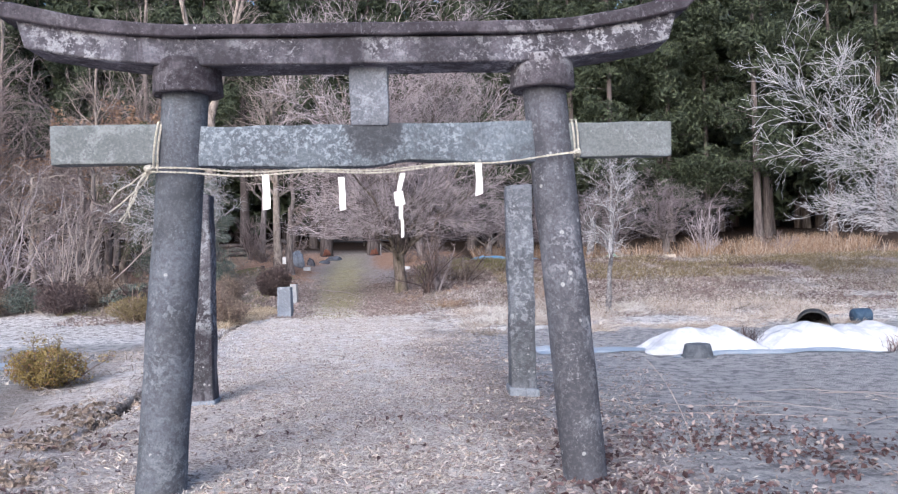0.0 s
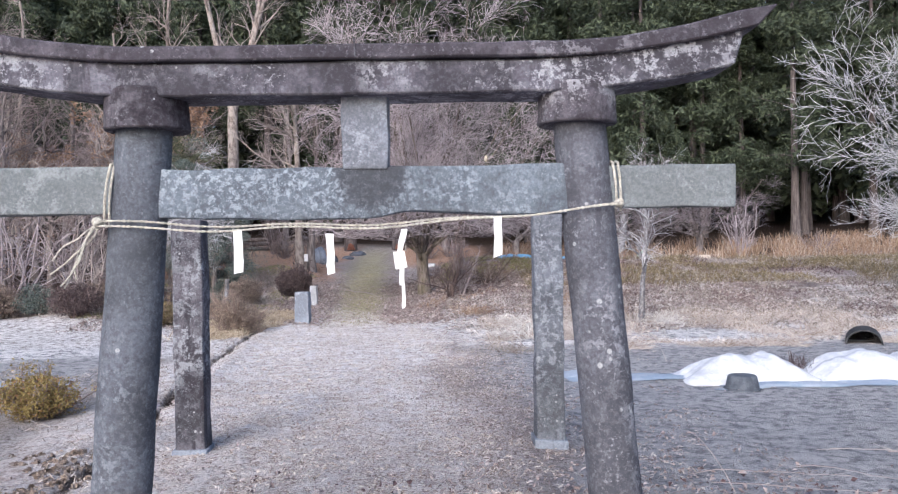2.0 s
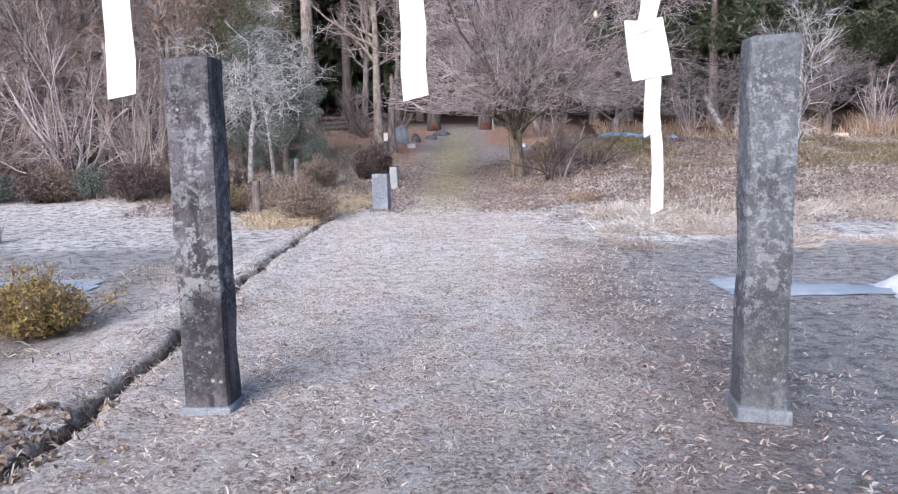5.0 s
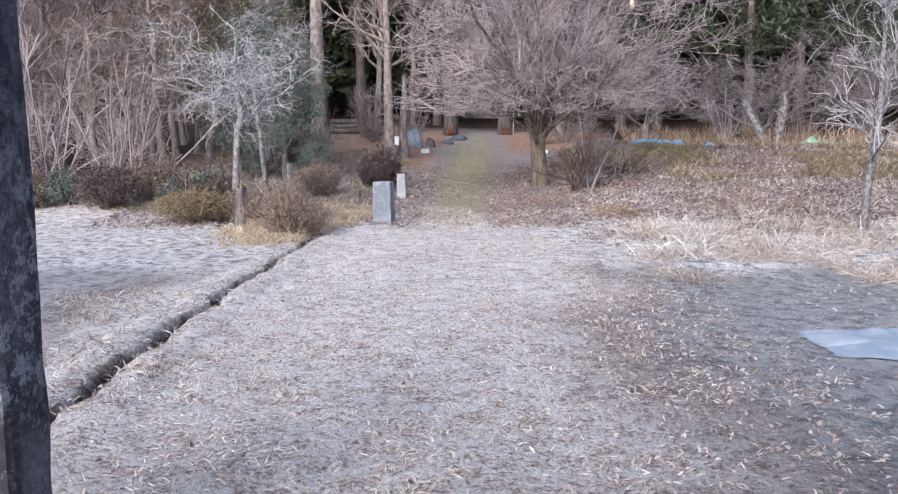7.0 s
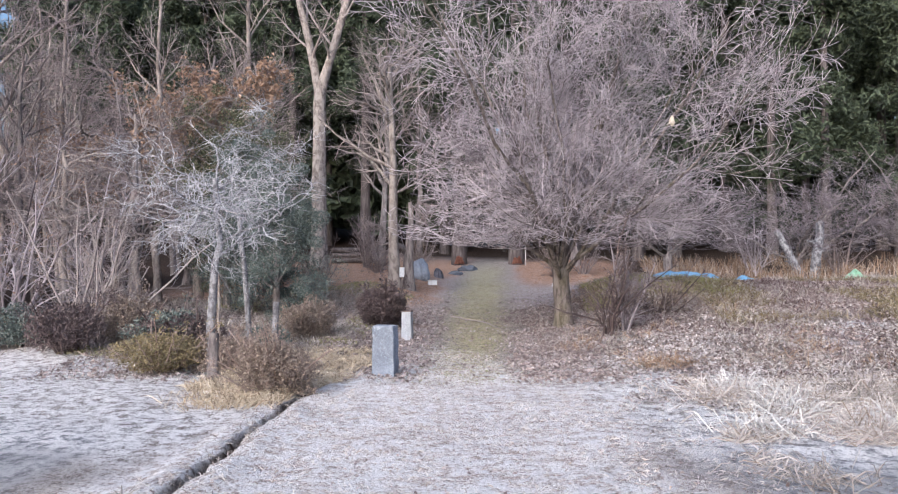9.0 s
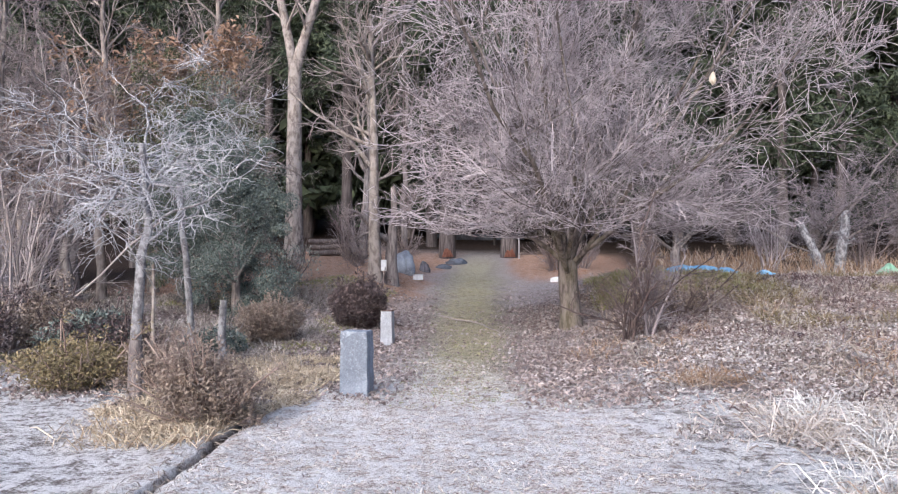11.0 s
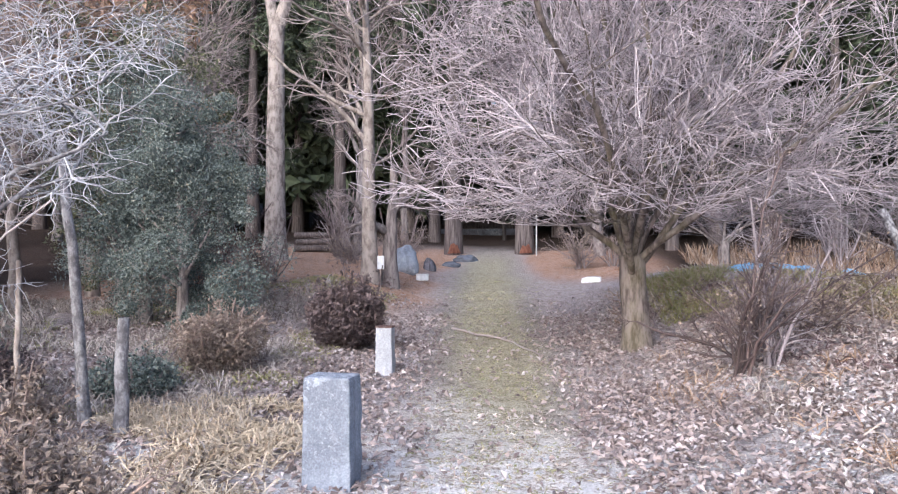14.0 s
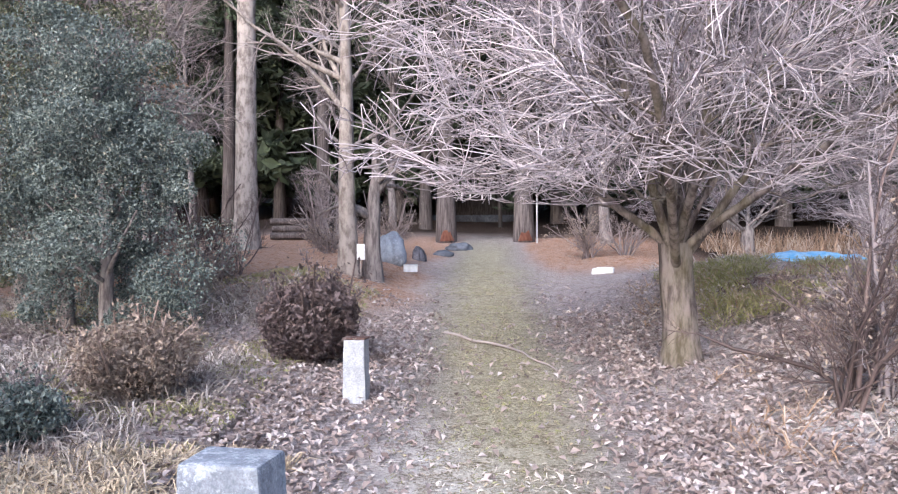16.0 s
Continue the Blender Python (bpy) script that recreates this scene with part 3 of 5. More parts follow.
def collar(cx, cy, z0, z1, r, parent, seed):
    bm = bmesh.new()
    prof = ((0.1, z0), (r - 0.006, z0), (r, z0 + 0.008), (r - 0.004, z0 + 0.06), (r - 0.006, z0 + 0.12), (r - 0.01, z1 - 0.014), (r - 0.02, z1 - 0.002), (0.1, z1))
    sides = 40
    rings = [[bm.verts.new((cx + q * math.cos(i * 2 * math.pi / sides), cy + q * math.sin(i * 2 * math.pi / sides), z)) for i in range(sides)] for q, z in prof]
    for a, b in zip(rings, rings[1:]):
        for i in range(sides):
            bm.faces.new((a[i], a[(i + 1) % sides], b[(i + 1) % sides], b[i]))
    rough(bm, 0.006, 0.14, seed)
    part("collar", bm, STONE_COLLAR, parent, "dark lichened round capital ring")


collar(-1.31, 5.02, 2.50, 2.70, 0.205, pillar_l, 3)
collar(0.82, 5.02, 2.50, 2.70, 0.197, pillar_r, 4)
curved_beam(-2.19, 1.56, -0.26, 4.86, 5.17, 2.645, 2.80, 0.115, 0.015, 0.05, STONE_BEAM, torii, "lower_lintel", 5)
curved_beam(-2.33, 1.66, -0.26, 4.825, 5.20, 2.806, 2.875, 0.13, 0.03, 0.10, STONE_TOP, torii, "top_lintel", 6, 0.03)
# thin dark slab draws the shadow gap at the lintel's middle joint
slab(-0.262, -0.256, 4.815, 4.83, 2.815, 2.90, STONE_PURPLE, torii, "joint_shadow", 7, 0, 0.001, 0.05)
slab(-1.24, 0.76, 4.95, 5.09, 2.07, 2.305, STONE_TIE, torii, "tie_beam", 8, 0.035)
slab(-2.10, -1.30, 4.965, 5.075, 2.095, 2.325, STONE_GREEN, torii, "tie_beam_end", 9)
slab(0.85, 1.59, 4.965, 5.075, 2.085, 2.295, STONE_GREEN, torii, "tie_beam_end", 10)
slab(-0.345, -0.115, 4.94, 5.10, 2.29, 2.66, STONE_BLUE, torii, "centre_strut", 11)


def post(x0, x1, y0, y1, z0, z1, mat, seed, label):
    t = thing("stone_post", ((x0 + x1) / 2, (y0 + y1) / 2, z0), label, "post", "posts behind the gate")
    bm = bmesh.new()
    box(bm, -(x1 - x0) / 2, (x1 - x0) / 2, -(y1 - y0) / 2, (y1 - y0) / 2, -0.1, z1 - z0, 0.035)
    for k in range(1, 20):
        bmesh.ops.bisect_plane(bm, geom=bm.verts[:] + bm.edges[:] + bm.faces[:], plane_co=(0, 0, (z1 - z0) * k / 20), plane_no=(0, 0, 1))
    rough(bm, 0.014, 0.3, seed)
    part("shaft", bm, mat, t)
    bm = bmesh.new()
    box(bm, -(x1 - x0) / 2 - 0.02, (x1 - x0) / 2 + 0.02, -(y1 - y0) / 2 - 0.02, (y1 - y0) / 2 + 0.02, -0.12, 0.06, 0.02)
    rough(bm, 0.02, 0.1, seed + 1)
    part("foot", bm, STONE_MARK, t, "pale mortar footing")
    return t


post(-2.21, -1.945, 8.15, 8.40, 0.11, 2.17, STONE_PURPLE, 12, "dark streaked square stone post with lichen")
post(0.95, 1.205, 8.15, 8.40, 0.14, 2.20, STONE_PALE, 13, "pale lichened square stone post behind gate")


# ---- rope and paper ----
def rope_between(points, radius, name, parent, label="", n=40):
    cu = bpy.data.curves.new(name, "CURVE")
    cu.dimensions, cu.bevel_depth, cu.bevel_resolution = "3D", radius, 2
    sp = cu.splines.new("POLY")
    sp.points.add(len(points) - 1)
    for q, p in zip(sp.points, points):
        q.co = (*p, 1)
    ob = new(name, cu)
    dg = bpy.context.evaluated_depsgraph_get()
    me = bpy.data.meshes.new_from_object(ob.evaluated_get(dg))
    bpy.data.objects.remove(ob)
    me.materials.clear()
    return mesh_part(name, me, ROPE, parent, label)


def twisted(line, radius, turns):
    """Two strands wound round a line of points."""
    L = [Vector(p) for p in line]
    out = ([], [])
    for k, p in enumerate(L):
        d = (L[min(k + 1, len(L) - 1)] - L[max(k - 1, 0)]).normalized()
        a = d.cross(Vector((0, 0, 1)) if abs(d.z) < 0.9 else Vector((1, 0, 0))).normalized()
        b = d.cross(a)
        th = turns * 2 * math.pi * k / len(L)
        for s in (0, 1):
            out[s].append(p + (a * math.cos(th + s * math.pi) + b * math.sin(th + s * math.pi)) * radius)
    return out


rope = thing("shimenawa_rope", (0, 0, 0), "twisted straw rope tied across the stone gate", "rope")
span = []
for k in range(121):
    t = k / 120
    x = -1.50 + 2.50 * t
    span.append((x, 4.87 - 0.02 * math.sin(t * math.pi), 2.058 + 0.04 * t * t - 0.18 * t * (1 - t) + 0.008 * math.sin(t * 21)))
for drop, wide in ((0.0, 0.0), (0.024, 1.0)):
    line = [(x, y - 0.004 * wide, z - drop * (0.55 + 0.45 * math.cos(k / 120 * math.pi)) - 0.004 * wide * math.sin(k / 9)) for k, (x, y, z) in enumerate(span)]
    for s in twisted(line, 0.0034, 46):
        rope_between(s, 0.0038, "strand", rope)
for x, lo, hi, bend in ((-1.50, 2.04, 2.335, 0.035), (-1.475, 2.04, 2.335, 0.03), (0.995, 2.08, 2.305, -0.015), (1.015, 2.07, 2.305, -0.01)):
    loop = [(x + bend * k / 12, 4.95 - 0.03 * math.sin(k / 12 * math.pi), lo + (hi - lo) * k / 12) for k in range(13)]
    loop += [(x + bend, 5.0, hi + 0.01), (x + bend, 5.08, hi), (x + bend, 5.09, (lo + hi) / 2)]
    rope_between(loop, 0.0065, "hanging_loop", rope)
tail_rng = np.random.default_rng(5)
for j in range(5):
    p = Vector((-1.51, 4.9, 2.05))
    d = Vector((-0.4 + 0.3 * tail_rng.random(), -0.1 * tail_rng.random(), -0.35 - 0.5 * tail_rng.random()))
    line = [p.copy()]
    for k in range(14):
        d = (d + Vector((tail_rng.normal() * 0.16 - 0.02, tail_rng.normal() * 0.1, tail_rng.normal() * 0.14 - 0.06))).normalized()
        p = p + d * 0.026 * (0.7 + 0.5 * tail_rng.random())
        line.append(p.copy())
    rope_between(line, 0.0045, "frayed_tail", rope)
knot = bmesh.new()
bmesh.ops.create_icosphere(knot, subdivisions=2, radius=0.028, matrix=pose(-1.505, 4.885, 2.05))
rough(knot, 0.012, 0.03, 2)
part("knot", knot, ROPE, rope, smooth=True)
knot = bmesh.new()
bmesh.ops.create_icosphere(knot, subdivisions=2, radius=0.024, matrix=pose(1.0, 4.9, 2.105))
rough(knot, 0.012, 0.03, 3)
part("knot", knot, ROPE, rope, smooth=True)


def streamer(x, z, pieces, label):
    """A folded paper streamer: (sideways shift, length, lean, width) for each fold."""
    bm = bmesh.new()
    px, pz, py = 0.0, 0.012, 0.0
    for dx, ln, lean, width in pieces:
        q = [bm.verts.new((px - width / 2, py, pz)), bm.verts.new((px + width / 2, py, pz)), bm.verts.new((px + width / 2 + lean, py - 0.008, pz - ln)), bm.verts.new((px - width / 2 + lean, py - 0.008, pz - ln - 0.01))]
        bm.faces.new(q)
        px, pz, py = px + dx + lean, pz - ln + 0.012, py - 0.004
    bmesh.ops.subdivide_edges(bm, edges=bm.edges[:], cuts=3, use_grid_fill=True)
    rough(bm, 0.006, 0.06, x)
    bmesh.ops.solidify(bm, geom=bm.faces[:], thickness=0.0012)
    ob = part("paper_streamer", bm, PAPER)
    ob.matrix_basis = pose(x, 4.845, z)
    return tagged(ob, label, "paper streamer", "streamers on the rope")


streamer(-0.83, 1.985, ((0, 0.19, 0.004, 0.042),), "plain white paper strip hanging from rope")
streamer(-0.395, 1.965, ((0, 0.185, 0.006, 0.036),), "plain white paper strip hanging from rope")
streamer(-0.04, 1.985, ((0.0, 0.12, -0.028, 0.03), (0.0, 0.075, 0.012, 0.056), (0.004, 0.09, 0.0, 0.024), (0.0, 0.12, 0.006, 0.015)), "folded zigzag white paper streamer hanging from rope")
streamer(0.405, 2.03, ((0, 0.18, -0.002, 0.04),), "plain white paper strip hanging from rope")


# ---- marker stones beside the path ----
def marker(x, y, w, d, h, turn, taper, label, seed, top_mat=None, mat=None):
    t = thing("marker_stone", (x, y, ground_z(x, y)), label, "stone post", "", "", turn)
    bm = bmesh.new()
    box(bm, -w / 2, w / 2, -d / 2, d / 2, -0.1, h, 0.018)
    for k in range(1, 12):
        bmesh.ops.bisect_plane(bm, geom=bm.verts[:] + bm.edges[:] + bm.faces[:], plane_co=(0, 0, h * k / 12), plane_no=(0, 0, 1))
    for v in bm.verts:
        s = 1 - taper * max(0, v.co.z) / h
        v.co.x *= s
        v.co.y *= s
    rough(bm, 0.012, 0.15, seed)
    shaft = part("shaft", bm, mat, t)
    if top_mat:
        bm = bmesh.new()
        box(bm, -w / 2 * (1 - taper) - 0.004, w / 2 * (1 - taper) + 0.004, -d / 2 * (1 - taper) - 0.004, d / 2 * (1 - taper) + 0.004, h - 0.012, h + 0.008, 0.005)
        rough(bm, 0.006, 0.08, seed)
        part("cap", bm, top_mat, shaft, "rusty brown top edge")
    return t


RUST = stone("rusty_stone", (0.12, 0.06, 0.05), (0.26, 0.16, 0.13), (0.4, 0.35, 0.33), 0, 0.2)
marker(-3.08, 20.32, 0.335, 0.29, 0.74, -4, 0.03, "blue-grey square cut stone post beside path", 21, None, STONE_MARK)
marker(-3.47, 24.6, 0.21, 0.2, 0.56, -3, 0.08, "short whitish square stone post with brown top", 22, RUST, STONE_WHITE)


# ---- trees ----
def plant_tree(name, place, label, trunk_paths, crown_paths, bark_mat, twig_mat, category="tree", group="", sides=9, foliage=None, leaf_mat=None):
    t = thing(name, place, label, category, group)
    V, F = tube(trunk_paths, sides)
    mesh_part("trunk", array_mesh("trunk", V, F), bark_mat, t)
    if crown_paths:
        V, F = tube(crown_paths, 5)
        mesh_part("crown", array_mesh("crown", V, F), twig_mat, t)
    if foliage is not None:
        mesh_part("foliage", array_mesh("foliage", foliage[0], foliage[1], False), leaf_mat, t)
    return t


def spot(x, y, sink=0.0):
    return (x, y, ground_z(x, y) - sink)


def maple(seed, h, stems, r, reach, twigs, side=10, lowest=0.1, lean=0.0, dome=9.0):
    """Short trunk, many slim stems that fan out, straight brushy twigs and a level skirt below."""
    rng = np.random.default_rng(seed)
    trunk = stem(rng, h, r, 8, 0.04, (-0.06, 0), 1.45, 0.9)
    up = sprout(rng, trunk, stems, 0.7, 1.0, 12, 64, reach * 1.45, 13, 0.03, 0.1, 0.28, 0.1, 0.0)
    keep = np.abs(up[0][:, -1, 0]) < dome * 1.65
    up = (up[0][keep], up[1][keep])
    b1 = sprout(rng, up, side, lowest, 0.98, 20, 60, reach * 0.62, 9, 0.035, 0.11, 0.3, 0.3, 0.4)
    low = sprout(rng, up, max(2, side // 3), 0.1, 0.36, 40, 75, reach * 0.62, 9, -0.006, 0.16, 0.2, 0.5, 0.1)
    b1 = (np.concatenate([b1[0], low[0]]), np.concatenate([b1[1], low[1]]))
    b2 = sprout(rng, b1, twigs[0], 0.12, 1.0, 18, 55, reach * 0.32, 7, 0.012, 0.12, 0.42, 0.3)
    b3 = sprout(rng, b2, twigs[1], 0.1, 1.0, 18, 58, reach * 0.17, 4, 0.006, 0.14, 0.55)
    b4 = sprout(rng, b3, twigs[2], 0.15, 1.0, 20, 60, reach * 0.085, 3, 0.0, 0.15, 0.8)
    for P, R in (b1, b2, b3, b4):
        low_edge = 1.45 + 0.06 * np.hypot(P[:, :, 0], P[:, :, 1])
        P[:, :, 2] = np.where(P[:, :, 2] < low_edge, low_edge + (low_edge - P[:, :, 2]) * 0.7, P[:, :, 2])
        R[:] = np.maximum(R, 0.0046)
    for P, R in (up, b1, b2, b3, b4):
        x = P[:, :, 0] + lean * np.clip(P[:, :, 2] - h, 0, 9)
        x = np.where(x > dome, dome + 2.3 * np.tanh((x - dome) / 2.3), x)
        P[:, :, 0] = np.where(x < -dome, -dome + 1.5 * np.tanh((x + dome) / 1.5), x)
    return [trunk, up, b1], [b2, b3, b4]


a, b = maple(38, 1.15, 16, 0.175, 4.3, (7, 5, 2), 10, 0.1, 0.1, 2.6)
big_maple = plant_tree("maple_tree", spot(-0.35, 26.0), "wide bare maple with mossy trunk and dense twigs", a, b, BARK_MAPLE, TWIG_MAPLE)
big_maple.scale = (1.1, 1.0, 1.08)


def tall_bare(seed, h, r, limbs, reach, rise=0.05, a0=25, a1=55, t0=0.45, lean=(0, 0), density=1.0, wob=0.085, crook=0.18):
    rng = np.random.default_rng(seed)
    trunk = stem(rng, h, r, 12, wob, lean, 1.35, 0.3)
    l1 = sprout(rng, trunk, limbs, t0, 0.98, a0, a1, reach, 8, rise, crook, 0.5, 0.1)
    b2 = sprout(rng, l1, int(7 * density), 0.2, 1.0, 25, 60, reach * 0.45, 6, rise * 0.5, crook, 0.5)
    b3 = sprout(rng, b2, int(6 * density), 0.2, 1.0, 25, 65, reach * 0.22, 4, 0.0, crook * 1.2, 0.55)
    return [trunk, l1], [b2, b3]


def forked(seed, h, r, fork, reach):
    """A tall trunk that forks into rising stems."""
    rng = np.random.default_rng(seed)
    trunk = stem(rng, fork, r, 9, 0.012, (0.01, 0), 1.4, 0.72)
    arms = sprout(rng, trunk, 3, 0.93, 1.0, 9, 20, h - fork, 9, 0.06, 0.03, 0.75, 0, 0)
    l1 = sprout(rng, arms, 9, 0.15, 0.95, 35, 70, reach, 7, 0.04, 0.1, 0.35)
    b2 = sprout(rng, l1, 7, 0.2, 1, 25, 60, reach * 0.4, 5, 0.02, 0.1, 0.5)
    b3 = sprout(rng, b2, 5, 0.2, 1, 25, 60, reach * 0.2, 4, 0.0, 0.12, 0.55)
    return [trunk, arms], [l1, b2, b3]


a, b = forked(21, 16, 0.3, 6.6, 2.6)
plant_tree("forked_tree", spot(-8.9, 37.6), "tall bare tree with pale flaky forked trunk", a, b, BARK_PALE, TWIG_PALE)
a, b = tall_bare(23, 6.6, 0.17, 18, 2.7, 0.06, 35, 75, 0.42, (-0.02, 0), 1.1, 0.03)
plant_tree("pale_tree", spot(-5.0, 31.5), "pale crooked bare tree with spreading branches", a, b, BARK_PALE, TWIG_PALE)
a, b = tall_bare(24, 2.5, 0.19, 8, 1.5, 0.0, 40, 85, 0.4, (0.03, 0), 1.0, 0.08)
plant_tree("broken_tree", spot(-4.7, 32.0), "dark leaning snapped tree beside pale one", a, b, BARK_GREY, TWIG_BROWN)


def crooked(seed, h, r, reach, lean, fine=7):
    """A gnarled tree covered in lichen: contorted, drooping branches."""
    rng = np.random.default_rng(seed)
    trunk = stem(rng, h, r, 10, 0.14, lean, 1.3, 0.5)
    l1 = sprout(rng, trunk, 17, 0.4, 1.0, 35, 95, reach, 12, 0.02, 0.34, 0.42, 0.3, 0.2)
    keep = (l1[0][:, -1, 1] < 1.2) & (l1[0][:, :, 2].min(1) > 1.25)
    l1 = (l1[0][keep], l1[1][keep])
    b2 = sprout(rng, l1, 12, 0.15, 1.0, 35, 85, reach * 0.4, 7, -0.04, 0.36, 0.5)
    b3 = sprout(rng, b2, fine, 0.15, 1.0, 30, 80, reach * 0.17, 5, -0.05, 0.35, 0.6)
    return [trunk, l1], [b2, b3]


a, b = crooked(31, 3.0, 0.062, 2.3, (-0.06, 0.0), 9)
plant_tree("gnarled_tree", spot(-5.75, 20.4), "gnarled bare tree whitened by lichen", a, b, BARK_LICHEN, TWIG_LICHEN).scale = (1.3, 1.05, 1.0)


def evergreen(seed, low, h, w, lumps, count, size, cone=0.0):
    """A ragged upright mass of small leaves on a thin branching stem."""
    rng = np.random.default_rng(seed)
    trunk = stem(rng, h * 0.9, 0.09, 8, 0.08)
    br = sprout(rng, trunk, 40, 0.15, 1.0, 40, 90, w, 6, 0.05, 0.12, 0.4)
    d = rng.normal(size=(lumps, 3))
    d /= np.linalg.norm(d, axis=1, keepdims=True)
    q = rng.uniform(0.4, 1.15, lumps)[:, None]
    centres = d * q * np.array([w, w, (h - low) / 2]) + np.array([0, 0, (h + low) / 2])
    centres[:, :2] *= (1 + cone * (0.45 - (centres[:, 2:] - low) / (h - low)) * 1.6)
    return [trunk, br], lump_leaves(rng, centres, rng.uniform(0.12, 0.46, lumps), count, size, size * 0.45, 0.9)


a, f = evergreen(41, -0.2, 3.9, 1.0, 110, 80000, 0.042, 0.4)
plant_tree("evergreen_tree", spot(-6.75, 26.5), "dense dull blue-green conical evergreen tree", a, None, BARK_GREY, TWIG_BROWN, "tree", "", 7, f, LEAF_EVERGREEN)
a, f = evergreen(43, 0.0, 4.4, 1.15, 110, 60000, 0.045, 0.3)
plant_tree("evergreen_tree", spot(-7.75, 27.3), "dense dark blue-green evergreen behind another", a, None, BARK_GREY, TWIG_BROWN, "tree", "", 7, f, LEAF_EVERGREEN)
a, f = evergreen(42, 0.7, 5.2, 1.55, 150, 34000, 0.065)
plant_tree("evergreen_tree", spot(-8.7, 28.4), "taller yellowish green broadleaf evergreen tree", a, None, BARK_GREY, TWIG_BROWN, "tree", "", 7, f, LEAF_YELLOWISH)


def cedar(seed, h, r, clear, spreadw, count):
    """A tall cedar: straight trunk, drooping sprays from the clear height upwards."""
    rng = np.random.default_rng(seed)
    trunk = stem(rng, h, r, 10, 0.006, (0, 0), 1.35, 0.2)
    br = sprout(rng, trunk, 80, clear / h, 0.99, 70, 100, spreadw, 6, -0.05, 0.08, 0.16, 0.5, 0.75)
    tips = br[0][:, 2:].reshape(-1, 3)
    centres = tips + rng.normal(size=tips.shape) * 0.15
    centres = centres[rng.permutation(len(centres))[:120]]
    V, F = lump_leaves(rng, centres, rng.uniform(0.4, 0.85, len(centres)), count, 0.34 if count > 5000 else 0.9, 0.085 if count > 5000 else 0.45, 0.6)
    return [trunk], (V, F), tube([(br[0][::2], br[1][::2])], 3)


CEDAR_LABEL = "tall cedar with straight bare trunk and dark green crown"
cedars = []
for s, h, r, c, w_, n in ((51, 17, 0.22, 3.6, 2.5, 17000), (52, 20, 0.26, 5.5, 2.6, 15000), (53, 15, 0.2, 2.8, 2.6, 17000), (54, 19, 0.24, 1.2, 3.0, 4200)):
    cedars.append(cedar(s, h, r, c, w_, n))
place_rng = np.random.default_rng(77)
masters = []
spots = [(-4.35, 43.0, 1), (-1.95, 43.0, 1)]
for row, (y, x0, x1, gap) in enumerate(((45.5, 3, 32, 3.0), (50, -28, 32, 3.6), (55, -30, 36, 3.2), (60, -34, 40, 3.2), (66, -38, 44, 3.0), (73, -42, 46, 3.2))):
    for x in np.arange(x0, x1, gap):
        px, py = x + place_rng.normal() * 0.6, y + place_rng.normal() * 1.0
        if abs(px + 3.5) < 2.2 and py < 57:
            continue
        spots.append((px, py, int(place_rng.integers(0, 3)) if row < 2 else 3))
for px, py, k in spots:
    m = pose(*spot(px, py), 0, 0, place_rng.uniform(0, 360))
    have = next((q for q in masters if q[0] == k), None)
    if have is None:
        a, f, br = cedars[k]
        t = plant_tree("cedar_tree", spot(px, py), CEDAR_LABEL, a, None, BARK_CEDAR, None, "tree", "cedar wood", 9, f, LEAF_CEDAR)
        if k < 3:
            mesh_part("bough", array_mesh("bough", br[0], br[1]), BARK_CEDAR, t)["kind"] = "stuff"
        masters.append((k, t))
    else:
        copy_thing(have[1], m)

# bare woodland on the slope and beside the terrace
shapes = {}
for key, args in {"slender": (61, 9, 0.11, 16, 2.4, 0.08, 20, 50, 0.3), "branchy": (62, 7, 0.13, 20, 2.8, 0.04, 30, 70, 0.25), "spreading": (63, 4.5, 0.14, 16, 3.2, 0.02, 45, 85, 0.35)}.items():
    shapes[key] = tall_bare(*args)
made = {}


def bare(key, x, y, label, mats, turn=0, size=1.0, group="bare woodland"):
    tag = (key, mats)
    if tag not in made:
        a, b = shapes[key]
        t = plant_tree("bare_tree", spot(x, y), label, a, b, mats[0], mats[1], "tree", group, 7)
        t.rotation_euler[2] = radians(turn)
        t.scale = (size, size, size)
        made[tag] = t
        return t
    t = copy_thing(made[tag], pose(*spot(x, y), 0, 0, turn))
    t.scale = (size, size, size)
    return tagged(t, label)


PALE, DULL, FROST = (BARK_PALE, TWIG_PALE), (BARK_GREY, TWIG_BROWN), (BARK_LICHEN, TWIG_LICHEN)
wood = np.random.default_rng(88)
for k in range(34):
    x = wood.uniform(-24, -8.5)
    y = wood.uniform(25, 46)
    if x > -11 and y > 33:
        x -= 4
    bare(("slender", "branchy", "spreading")[k % 3], x, y, "bare leafless woodland tree with grey branches", (PALE, DULL, DULL)[(k * 7) % 3], wood.uniform(0, 360), wood.uniform(0.75, 1.25))
for x, y, key, mats, s in ((-7.3, 41, "branchy", DULL, 1.2), (-12.5, 40, "slender", PALE, 1.5), (0.5, 42, "branchy", DULL, 1.3), (-6.2, 44, "slender", DULL, 1.2)):
    bare(key, x, y, "bare leafless tree at the wood's edge", mats, wood.uniform(0, 360), s)
a, b = maple(14, 1.3, 7, 0.16, 3.6, (5, 4, 2), 8, 0.06)
low_tree = plant_tree("spreading_tree", spot(7.4, 36.2), "wide bare tree with level twiggy branches on the terrace", a, b, BARK_GREY, TWIG_MAUVE)
low_tree.scale = (1.25, 1.0, 0.62)
